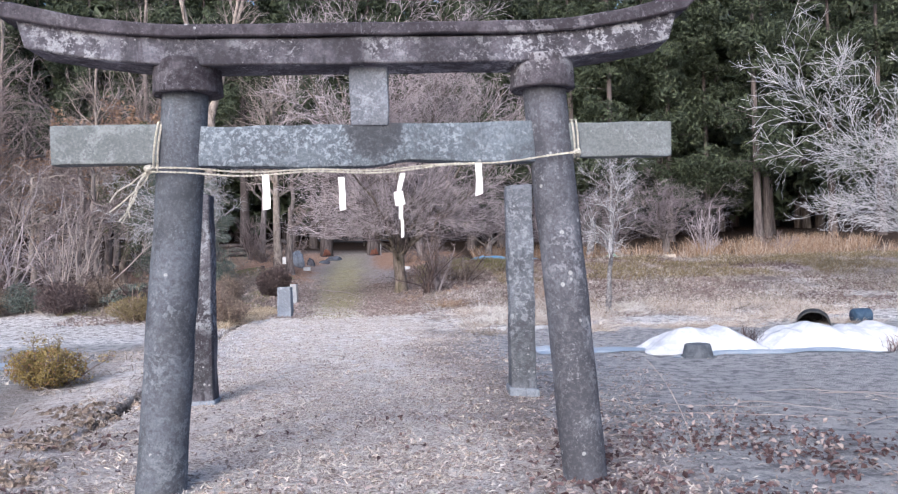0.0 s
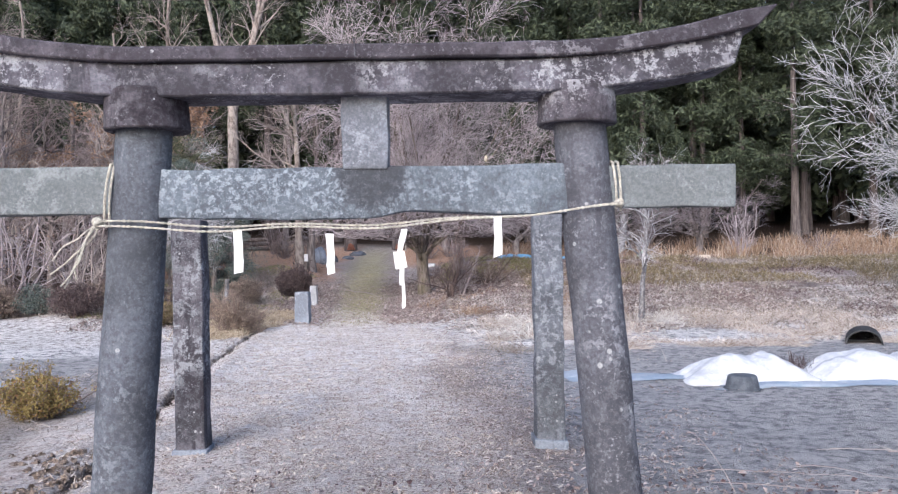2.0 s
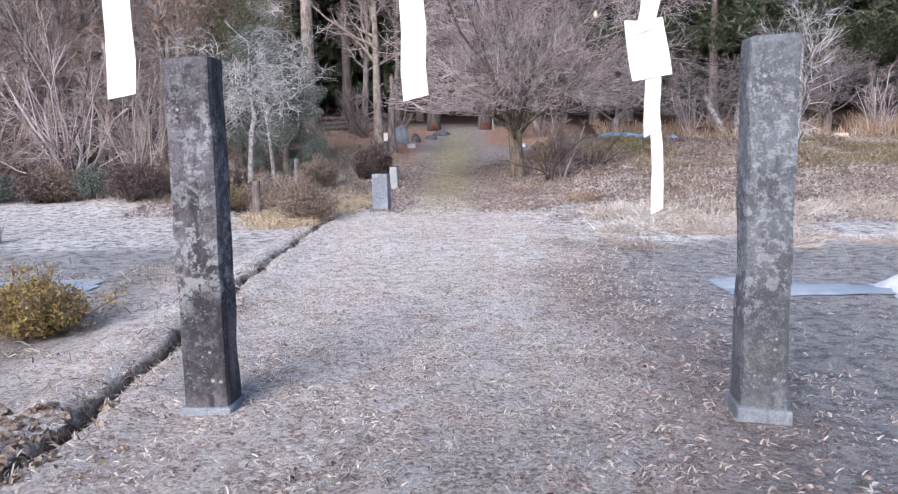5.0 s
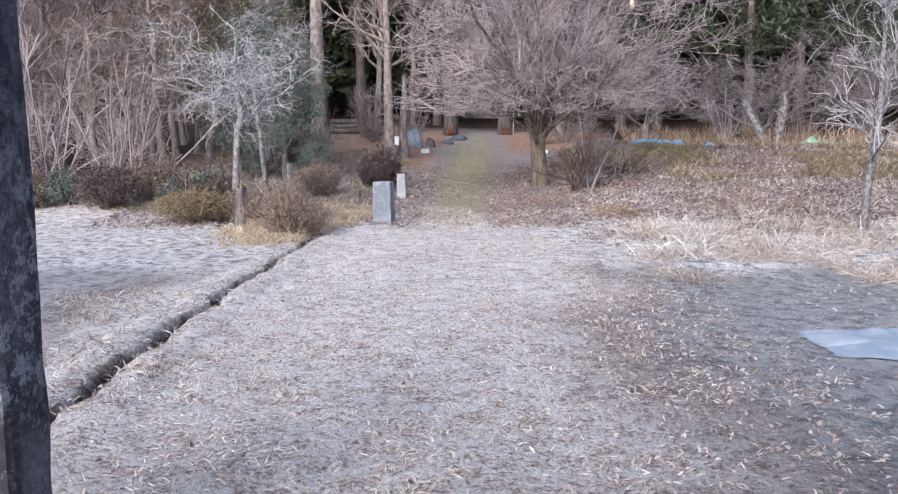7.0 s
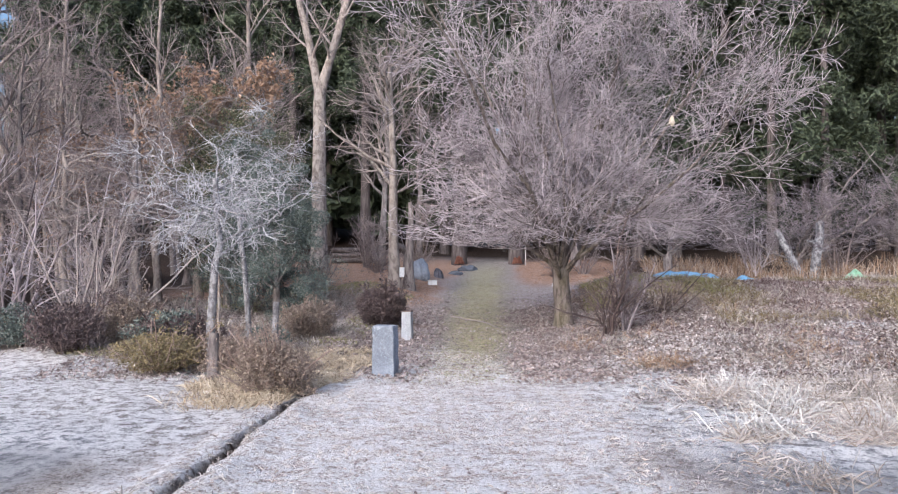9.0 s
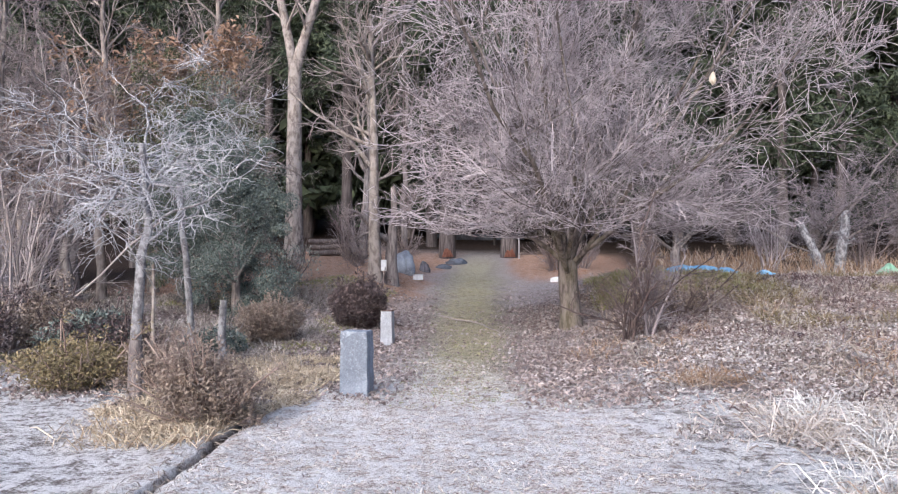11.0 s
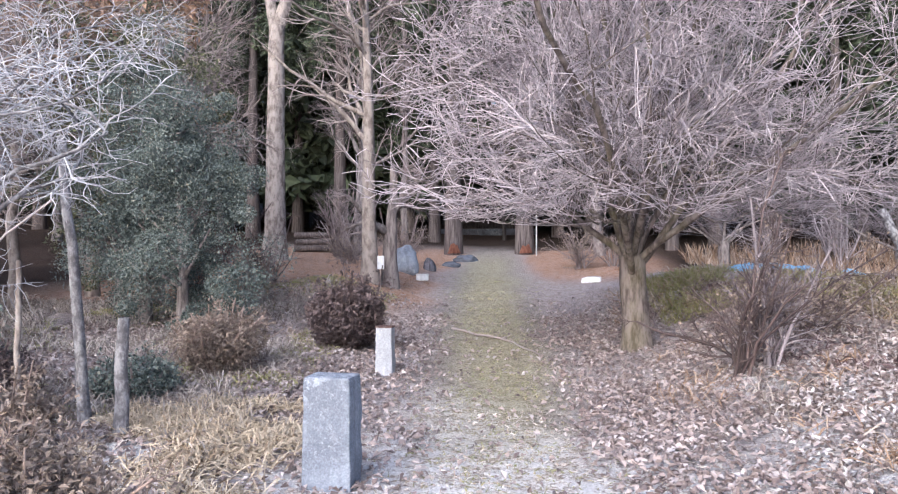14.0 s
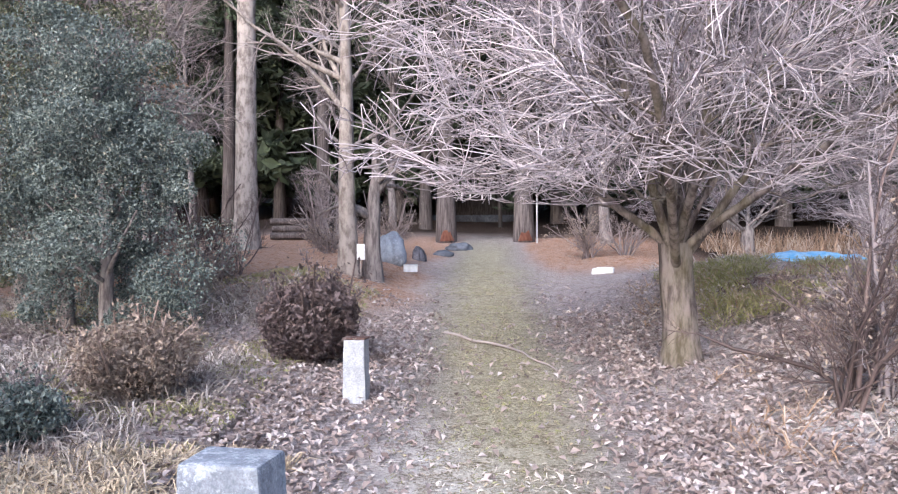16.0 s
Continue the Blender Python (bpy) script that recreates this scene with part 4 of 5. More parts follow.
for x, y, turn, s_, label in ((3.6, 38.6, 60, 0.6, "low bare tree with dense twigs behind the bank"), (11.6, 37.6, 150, 0.72, "wide low bare tree beside cedar trunks")):
    copy = copy_thing(low_tree, pose(*spot(x, y), 0, 0, turn))
    copy.scale = (1.1, 1.1, s_)
    tagged(copy, label)
twisted_trees = []
for seed_, mats in ((32, (BARK_GREY, TWIG_BROWN)), (33, (BARK_PALE, TWIG_PALE))):
    a, b = crooked(seed_, 3.8, 0.1, 2.3, (0.0, 0.0))
    twisted_trees.append(plant_tree("tangled_tree", spot(-9.2 - (seed_ - 32) * 2.2, 24.6 + (seed_ - 32)), "crooked bare tree in the tangled thicket", a, b, *mats, "tree", "tangled trees"))
for k, (x, y, s_) in enumerate(((-13.5, 25.5, 1.1), (-8.6, 29.5, 1.3), (-10.8, 27.8, 1.25), (-15.8, 27.0, 1.2), (-13.0, 31.0, 1.6), (-18.0, 29.0, 1.4))):
    copy = copy_thing(twisted_trees[k % 2], pose(*spot(x, y), 0, 0, 70 * k))
    copy.scale = (s_, s_, s_)
a, b = crooked(34, 4.2, 0.1, 2.4, (0.0, 0.0))
vine_rng = np.random.default_rng(35)
tips = np.concatenate([q[0][:, -2:].reshape(-1, 3) for q in b])
tips = tips[tips[:, 2] > 2.4]
pts = tips[vine_rng.integers(0, len(tips), 4600)] + vine_rng.normal(size=(4600, 3)) * 0.06
rusty = plant_tree("rusty_tree", spot(-10.4, 30.6), "crooked tree still holding rusty dead leaves", a, b, BARK_PALE, TWIG_RUST, "tree", "rusty trees", 7, leaves(vine_rng, pts, 0.12, 0.06, 1.0, 0.4), LEAF_RUST)
rusty.scale = (1.3, 1.3, 1.35)
copy = copy_thing(rusty, pose(*spot(-14.0, 30.0), 0, 0, 110))
copy.scale = (1.1, 1.1, 1.0)
a, b = maple(12, 1.2, 9, 0.1, 4.3, (6, 4, 2), 8)
plant_tree("frosted_tree", spot(13.5, 18.6), "bare tree with pale frosted branches", a, b, BARK_LICHEN, TWIG_LICHEN, "tree", "frosted trees")
bare("branchy", 4.4, 18.7, "thin frosted sapling with fine twigs", FROST, 100, 0.5, "frosted trees")

# ---- low growth ----
def scatter(rng, count, x0, x1, y0, y1, weight):
    """Random places in a box, kept where a weight of the place allows."""
    x, y = rng.uniform(x0, x1, count), rng.uniform(y0, y1, count)
    keep = rng.random(count) < weight(x, y)
    x, y = x[keep], y[keep]
    return np.stack([x, y, land(x, y)], 1)


def clumpy(x, y, scale, seed, lo=0.45, hi=0.6):
    return step(lo, hi, fbm(x, y, scale, 3, seed))


def stuff(name, VF, mat, label, category):
    ob = mesh_part(name, array_mesh(name, VF[0], VF[1], False), mat)
    return tagged(ob, label, category, "", "stuff")


low = np.random.default_rng(101)
edge = lambda x, y: np.abs(x - path_x(y))

p = scatter(low, 150000, -8.5, 9, 19.5, 34, lambda x, y: np.clip(step(0.45, 1.2, edge(x, y)) * (0.35 + clumpy(x, y, 0.8, 31)) + 0.05, 0, 1) * step(33, 25, y) * step(-0.5, 1.5, y - 19.5))
p[:, 2] += low.uniform(0.005, 0.04, len(p))
stuff("leaf_litter", leaves(low, p, 0.072, 0.045, 0.55, 0.4), LITTER, "curled dry leaves covering the bank", "leaf litter")
p = scatter(low, 30000, -6.5, 5.5, 1.4, 7.5, lambda x, y: step(0.9, 1.9, edge(x, y)) * clumpy(x, y, 0.9, 33, 0.4, 0.62) * step(7.5, 5.0, y) + 0.02)
p[:, 2] += low.uniform(0.003, 0.03, len(p))
stuff("dark_leaf_litter", leaves(low, p, 0.055, 0.036, 0.6, 0.4), LITTER_DARK, "dark brown fallen leaves before the gate", "leaf litter")
p = scatter(low, 45000, -3, 3, 1.5, 20, lambda x, y: (0.5 * clumpy(x, y, 0.6, 35, 0.45, 0.7) + 0.12) * np.clip(1.3 - (y - 3) / 9, 0.15, 1) + 0.45 * step(0.6, 1.2, x - path_x(y)) * step(2.6, 2.0, x - path_x(y)) * step(16, 11, y))
p[:, 2] += low.uniform(0.002, 0.012, len(p))
stuff("strewn_leaves", leaves(low, p, 0.042, 0.026, 0.5, 0.3), LITTER, "small dry leaves strewn on the path", "leaf litter")


def near_first(x, y):
    return np.clip(1.25 - (y - 2) / 26, 0.15, 1)


p = scatter(low, 120000, -3.6, 2.6, 1.5, 23, lambda x, y: near_first(x, y) * (0.2 + 0.8 * clumpy(x, y, 0.35, 41, 0.42, 0.6)) * step(2.6, 1.2, edge(x, y) - 0.4))
stuff("path_grass", blades(low, p, 0.05, 0.008, 1.4, 0.6, 0.5), GRASS_FROST, "short frosted dead grass on the path", "grass")
p = scatter(low, 40000, -5, 2, 19.5, 36, lambda x, y: np.exp(-(edge(x, y) / 0.8) ** 2) * (0.3 + 0.7 * clumpy(x, y, 0.5, 43)))
stuff("moss_grass", blades(low, p, 0.045, 0.01, 1.3, 0.6, 0.6), GRASS_GREEN, "short dull green grass in the path's middle", "grass")
p = scatter(low, 34000, 0.3, 17, 17, 34, lambda x, y: step(1.3, 2.4, edge(x, y)) * clumpy(x, y, 1.3, 45, 0.42, 0.62) * step(17, 20, y + 0.2 * x) * (1 - step(30.5, 31.5, y) * step(1.8, 2.4, x) * step(6, 5.4, x)))
stuff("bank_grass", blades(low, p, 0.3, 0.014, 0.8, 0.7, 0.8), GRASS_PALE, "bleached long grass matted on the bank", "grass")
p = scatter(low, 60000, 1.0, 9, 15.0, 21, lambda x, y: clumpy(x, y, 0.9, 47, 0.47, 0.6) * step(21, 18, y))
stuff("frosted_reeds", blades(low, p, 0.32, 0.011, 2.0, 0.9, 0.4), GRASS_FROST, "flattened frosted reeds at the field's edge", "grass")
p = scatter(low, 26000, 3, 22, 31, 42, lambda x, y: clumpy(x, y, 1.2, 49, 0.45, 0.6) * step(33.4, 34.0, y + 4 * (x > 8.6)))
stuff("rusty_grass", blades(low, p, 0.75, 0.02, 0.35, 0.4, 1.0), GRASS_ORANGE, "tall rusty grass along the wood's edge", "grass")
p = scatter(low, 9000, -0.5, 4.5, 20.5, 31, lambda x, y: clumpy(x, y, 0.7, 51, 0.55, 0.66))
stuff("bank_rusty_grass", blades(low, p, 0.28, 0.012, 0.9, 0.7, 0.7), GRASS_ORANGE, "rusty grass tufts on the bank", "grass")
p = scatter(low, 40000, -12, -3.4, 17.2, 30, lambda x, y: step(0.0, 0.6, ditch_x(y) - x) * clumpy(x, y, 0.9, 53, 0.45, 0.6) * step(18.0, 20.5, y - np.clip(x + 4, -9, 0) * -0.35 - 1.2 * step(-5.2, -6, x)))
stuff("verge_grass", blades(low, p, 0.3, 0.012, 0.8, 0.7, 0.8), GRASS_PALE, "straw-coloured long grass among the shrubs", "grass")
p = scatter(low, 14000, -4.6, -1.8, 4.5, 19.5, lambda x, y: np.exp(-((x - ditch_x(y)) / 0.22) ** 2) * 0.9)
stuff("ditch_grass", blades(low, p, 0.09, 0.009, 1.2, 0.8, 0.5), GRASS_PALE, "dead grass along the ditch edges", "grass")
p = scatter(low, 16000, -8, -2.5, 2, 14, lambda x, y: step(0.1, 0.6, ditch_x(y) - x) * clumpy(x, y, 0.8, 55, 0.45, 0.6))
stuff("side_grass", blades(low, p, 0.14, 0.01, 1.2, 0.8, 0.5), GRASS_PALE, "pale dead grass tufts beside the ditch", "grass")
p = scatter(low, 14000, 1, 12, 7, 17, lambda x, y: 0.35 * clumpy(x, y, 0.7, 57, 0.5, 0.65))
stuff("field_stubble", blades(low, p, 0.06, 0.008, 1.6, 0.8, 0.3), GRASS_FROST, "sparse frosted stubble on grey soil", "grass")

p = scatter(low, 24000, -9, -4.3, 21.5, 31, lambda x, y: clumpy(x, y, 0.8, 59, 0.45, 0.6))
stuff("green_verge_grass", blades(low, p, 0.14, 0.012, 1.0, 0.7, 0.7), GRASS_GREEN, "short dull green grass among the litter", "grass")
p = scatter(low, 9000, 0.2, 3.5, 27, 31.5, lambda x, y: clumpy(x, y, 0.9, 61, 0.42, 0.55))
stuff("yellow_grass", blades(low, p, 0.3, 0.013, 0.8, 0.8, 0.8), GRASS_GREEN, "yellowish matted grass behind the maple", "grass")

p = scatter(low, 9000, -5.7, -3.9, 17.6, 19.4, lambda x, y: np.exp(-(((x + 4.3) / 0.6) ** 2 + ((y - 18.4) / 0.55) ** 2)))
stuff("shrub_foot_grass", blades(low, p, 0.3, 0.011, 0.9, 0.8, 0.8), GRASS_STRAW, "matted straw grass round the brown shrub", "grass")
p = scatter(low, 20000, -5.6, -3.4, 19.0, 22.8, lambda x, y: clumpy(x, y, 0.6, 63, 0.4, 0.55) * step(-3.4, -3.8, x))
stuff("straw_tufts", blades(low, p, 0.26, 0.011, 1.2, 0.9, 0.6), GRASS_STRAW, "pale straw tufts by the marker stone", "grass")

p = scatter(low, 46000, 2.6, 18, 23.5, 31.5, lambda x, y: clumpy(x, y, 1.6, 65, 0.40, 0.54))
stuff("olive_bank_grass", blades(low, p, 0.3, 0.014, 0.9, 0.8, 0.7), GRASS_OLIVE, "olive-brown grass on the upper bank", "grass")


p = scatter(low, 70000, 0.2, 14, 17.5, 26, lambda x, y: step(1.4, 2.4, edge(x, y)) * clumpy(x, y, 0.7, 67, 0.44, 0.56) * step(26, 22, y))
p[:, 2] += low.uniform(0.01, 0.06, len(p))
stuff("frosted_leaves", leaves(low, p, 0.06, 0.036, 0.7, 0.4), LITTER_FROST, "frost-rimed pale leaves on the bank", "leaf litter")
p = scatter(low, 22000, 0.6, 12, 18.5, 30, lambda x, y: clumpy(x, y, 1.1, 69, 0.52, 0.62))
stuff("dark_bank_grass", blades(low, p, 0.22, 0.016, 1.0, 0.8, 0.7), LITTER_DARK, "dark dead stems matted on the bank", "grass")
p = scatter(low, 2600, -5.2, -2.0, 3.0, 8.6, lambda x, y: np.exp(-((x - ditch_x(y) + 0.25) / 0.4) ** 2) * clumpy(x, y, 0.4, 71, 0.4, 0.55))
V, F = lump_leaves(low, p, np.full(len(p), 0.03), len(p) * 12, 0.05, 0.04, 0.5)
stuff("soil_clods", (V, F), LEAF_BROWN, "dark turned soil clods beside the ditch", "soil")


# ---- shrubs ----
def shrub(name, x, y, w, h, label, stem_mat, leaf_mat, stems=18, count=2600, size=0.06, seed=1, fine=6, group="", crook=0.14, dome=0.0):
    rng = np.random.default_rng(seed)
    t = thing(name, spot(x, y), label, "shrub", group)
    a = rng.uniform(0, 2 * np.pi, stems)
    lean = rng.uniform(0.1, 0.95, stems)
    P = np.zeros((stems, 6, 3))
    P[:, 0, 0], P[:, 0, 1] = np.cos(a) * w * 0.12 * rng.random(stems), np.sin(a) * w * 0.12 * rng.random(stems)
    P[:, 0, 2] = -0.06
    d = np.stack([np.cos(a) * lean * w / (2 * h), np.sin(a) * lean * w / (2 * h), np.ones(stems)], 1)
    L = h * rng.uniform(0.7, 1.05, stems)
    for k in range(1, 6):
        d = d + rng.normal(size=d.shape) * crook
        P[:, k] = P[:, k - 1] + d * (L / 5)[:, None]
    R = np.linspace(1, 0.4, 6)[None] * (0.011 + 0.006 * rng.random((stems, 1))) * (1 + h * 0.4)
    b2 = sprout(rng, (P, R), fine, 0.2, 1.0, 20, 60, h * 0.42, 5, 0.01, 0.13, 0.55)
    b3 = sprout(rng, b2, fine, 0.2, 1.0, 20, 60, h * 0.2, 4, 0.0, 0.14, 0.6)
    V, F = tube([(P, R)], 5)
    mesh_part("stem", array_mesh("stem", V, F), stem_mat, t)
    V, F = tube([b2, b3], 4)
    mesh_part("crown", array_mesh("crown", V, F), stem_mat, t)
    if leaf_mat:
        tips = np.concatenate([b2[0][:, 2:].reshape(-1, 3), b3[0][:, 1:].reshape(-1, 3)])
        pts = tips[rng.integers(0, len(tips), count)] + rng.normal(size=(count, 3)) * 0.035
        if dome:
            k = int(count * dome)
            d = rng.normal(size=(k, 3))
            d /= np.linalg.norm(d, axis=1, keepdims=True)
            q = (rng.random(k) ** 0.35 * (0.82 + 0.3 * fbm(d[:, 0] * 2 + 9, d[:, 1] * 2 + d[:, 2] + 9, 0.5, 2, seed)))[:, None]
            pts[:k] = d * q * np.array([w / 2, w / 2, h / 2]) + np.array([0, 0, h * 0.5])
        pts[:, 2] = np.maximum(pts[:, 2], 0.03)
        V, F = leaves(rng, pts, size, size * 0.5, 1.3, 0.2)
        mesh_part("foliage", array_mesh("foliage", V, F, False), leaf_mat, t)
    return t


shrub("dark_shrub", -4.25, 26.0, 1.12, 0.9, "rounded dark reddish-brown shrub beside the path", TWIG_DARK, LEAF_SHRUB, 30, 15000, 0.065, 201, 5, "", 0.14, 0.85)
shrub("brown_shrub", -4.15, 18.5, 1.02, 0.72, "twiggy dead brown shrub beside the ditch", TWIG_RUST, LEAF_BROWN, 40, 9000, 0.045, 202, 7, "", 0.19, 0.6)
shrub("red_shrub", -5.45, 24.4, 1.15, 0.75, "low reddish twiggy shrub", TWIG_RUST, LEAF_BROWN, 28, 10000, 0.05, 203, 5, "", 0.16, 0.7)
shrub("low_evergreen_shrub", -5.9, 23.2, 1.0, 0.5, "low dull green shrub with small leaves", TWIG_BROWN, LEAF_EVERGREEN, 24, 6000, 0.05, 204, 6, "", 0.14, 0.8)
shrub("olive_shrub", -4.45, 10.3, 0.95, 0.5, "yellow-olive low shrub on the field edge", TWIG_BROWN, LEAF_MUSTARD, 26, 7000, 0.042, 205, 6, "", 0.16, 0.6)
shrub("bare_shrub", 0.4, 23.6, 1.1, 1.3, "bare multi-stemmed dark shrub on the bank", TWIG_DARK, LEAF_BROWN, 11, 600, 0.04, 236, 9, "", 0.27)
shrub("bare_shrub", 0.7, 23.7, 0.9, 1.3, "greyish twiggy bare shrub beside dark one", TWIG_MAUVE, None, 10, 0, 0.04, 256, 9, "", 0.17)
shrub("bare_shrub", 1.5, 25.2, 1.9, 0.62, "brown tangled shrub on the bank", TWIG_DARK, LEAF_BROWN, 22, 2500, 0.05, 207, 7, "", 0.3, 0.4)
for k, (x, y, w_, h_) in enumerate(((-6.9, 30.0, 1.4, 0.8), (-7.6, 33.0, 1.6, 1.0), (-6.2, 35.2, 1.3, 0.9), (-9.6, 36.0, 1.8, 1.2), (-5.4, 38.5, 1.2, 1.0), (-6.6, 27.6, 1.5, 0.45), (-0.4, 38.2, 1.4, 1.2), (-8.6, 31.0, 1.8, 1.1))):
    shrub("undergrowth_shrub", x, y, w_, h_, "bare brown undergrowth shrub below the trees", (TWIG_BROWN, TWIG_DARK)[k % 2], (LEAF_BROWN, None)[k % 2], 18, 1500, 0.05, 281 + k, 6, "undergrowth shrubs", 0.3, 0.3)
shrub("olive_mound", -6.6, 20.4, 1.5, 0.6, "low olive-brown matted shrub behind frost", TWIG_RUST, LEAF_OLIVE, 26, 7000, 0.05, 208, 5, "", 0.18, 0.7)
shrub("olive_mound", -5.75, 20.7, 1.0, 0.55, "low rusty olive matted shrub beside old post", TWIG_RUST, LEAF_BROWN, 22, 5000, 0.05, 209, 5, "", 0.18, 0.6)
hedge = np.random.default_rng(210)
for k in range(9):
    x = -6.6 - k * 0.85 + hedge.normal() * 0.2
    shrub("hedge_shrub", x, 22.0 + hedge.normal() * 0.4 + k * 0.1, 1.4, 0.7 + 0.2 * hedge.random(), "low dark brown and green shrub behind frost", TWIG_DARK, (LEAF_SHRUB, LEAF_EVERGREEN, LEAF_BROWN)[k % 3], 16, 6000, 0.06, 211 + k, 4, "low shrubs behind the frosted field", 0.16, 0.7)
for k in range(9):
    x, y = -9.2 - 1.5 * k + hedge.normal() * 0.5, 25.0 + hedge.normal() * 1.6
    shrub("thicket_shrub", x, y, 2.2, 2.0 + hedge.random() * 1.2, "tall tangled bare thicket shrub", (TWIG_PALE, TWIG_MAPLE, TWIG_MAPLE)[k % 3], (None, None, LEAF_RUST)[k % 3], 20, 900, 0.07, 231 + k, 7, "bare thicket", 0.24)
for k, (x, y) in enumerate(((0.6, 38.5), (6.4, 37.8), (-7.6, 40.0), (-10.5, 34.0), (8.8, 36.5), (12.5, 35), (15.5, 34.5))):
    shrub("edge_shrub", x, y, 1.8, 1.1 + 0.5 * (k % 3), "bare brown shrub at the wood's edge", (TWIG_BROWN, TWIG_MAPLE)[k % 2], None, 18, 0, 0.05, 251 + k, 5, "bare shrubs at the wood's edge")


# ---- stumps, posts and thin trunks ----
def thin_trunk(name, x, y, h, r, label, mat, lean, seed, arms=3):
    rng = np.random.default_rng(seed)
    t = thing(name, spot(x, y), label, "tree")
    st = stem(rng, h, r, 9, 0.06, lean, 1.3, 0.75)
    br = sprout(rng, st, arms, 0.4, 0.95, 40, 90, 0.5, 6, 0.02, 0.2, 0.4)
    V, F = tube([st], 8)
    me = array_mesh("trunk", V, F)
    mesh_part("trunk", me, mat, t)
    if not arms:
        return t
    V, F = tube([br, sprout(rng, br, 4, 0.2, 1, 30, 70, 0.2, 4, 0, 0.2, 0.6)], 4)
    mesh_part("crown", array_mesh("crown", V, F), mat, t)
    return t


thin_trunk("thin_tree", -5.75, 22.0, 2.6, 0.055, "thin pale-barked leaning trunk", BARK_LICHEN, (-0.06, 0), 271, 0)
thin_trunk("cut_trunk", -5.12, 21.4, 0.98, 0.065, "short pale trunk cut off at waist height", BARK_LICHEN, (0.02, 0), 272, 0)
thin_trunk("thin_tree", -6.15, 21.6, 1.5, 0.03, "slim dead sapling trunk", BARK_PALE, (0.0, 0), 273, 0)
thin_trunk("leaning_trunk", 7.35, 35.3, 1.7, 0.13, "pale leaning forked trunk at the wood's edge", BARK_LICHEN, (-0.5, 0), 276, 4)
thin_trunk("leaning_trunk", 7.65, 35.5, 2.0, 0.17, "stout pale trunk at the wood's edge", BARK_LICHEN, (0.1, 0), 277, 5)
t = thing("weathered_post", spot(-5.5, 19.75), "old weathered wooden post beside frosted field", "post")
V, F = tube([stem(np.random.default_rng(275), 0.72, 0.085, 7, 0.03, (0.02, 0), 1.1, 0.85)], 9)
mesh_part("shaft", array_mesh("shaft", V, F), BARK_GREY, t)


# ---- sheets, tubs and other things left about ----
def cloth(name, base, folds, scale):
    w = Web(name, 0.75, 0.3)
    n = w.noise(scale, 4, 0.6)
    c = w.mix(w.ramp(n, 0.35, 0.65), folds, base)
    c = w.mix(w.ramp(w.noise(40, 4, 0.7), 0.55, 0.75, 0, 0.35), c, folds)
    w.bump(n, 0.6, 0.03)
    return w.done(c)


SHEET_WHITE = cloth("white_fleece", (0.74, 0.74, 0.77), (0.52, 0.53, 0.58), 5)
SHEET_BLUE = cloth("blue_sheet", (0.13, 0.33, 0.55), (0.30, 0.48, 0.66), 6)
SHEET_GREY = cloth("blue_grey_sheet", (0.30, 0.36, 0.45), (0.42, 0.46, 0.53), 4)
SHEET_GREEN = cloth("green_net", (0.2, 0.42, 0.26), (0.35, 0.52, 0.38), 6)
CREAM = cloth("cream_paper", (0.72, 0.64, 0.52), (0.55, 0.46, 0.36), 20)
PLASTIC_GREY = cloth("grey_plastic", (0.07, 0.08, 0.10), (0.13, 0.14, 0.165), 9)
PIPE_SHADE = cloth("pipe_inner_shade", (0.02, 0.02, 0.022), (0.05, 0.05, 0.055), 9)
PLASTIC_WHITE = cloth("white_plastic", (0.78, 0.78, 0.8), (0.6, 0.6, 0.62), 9)


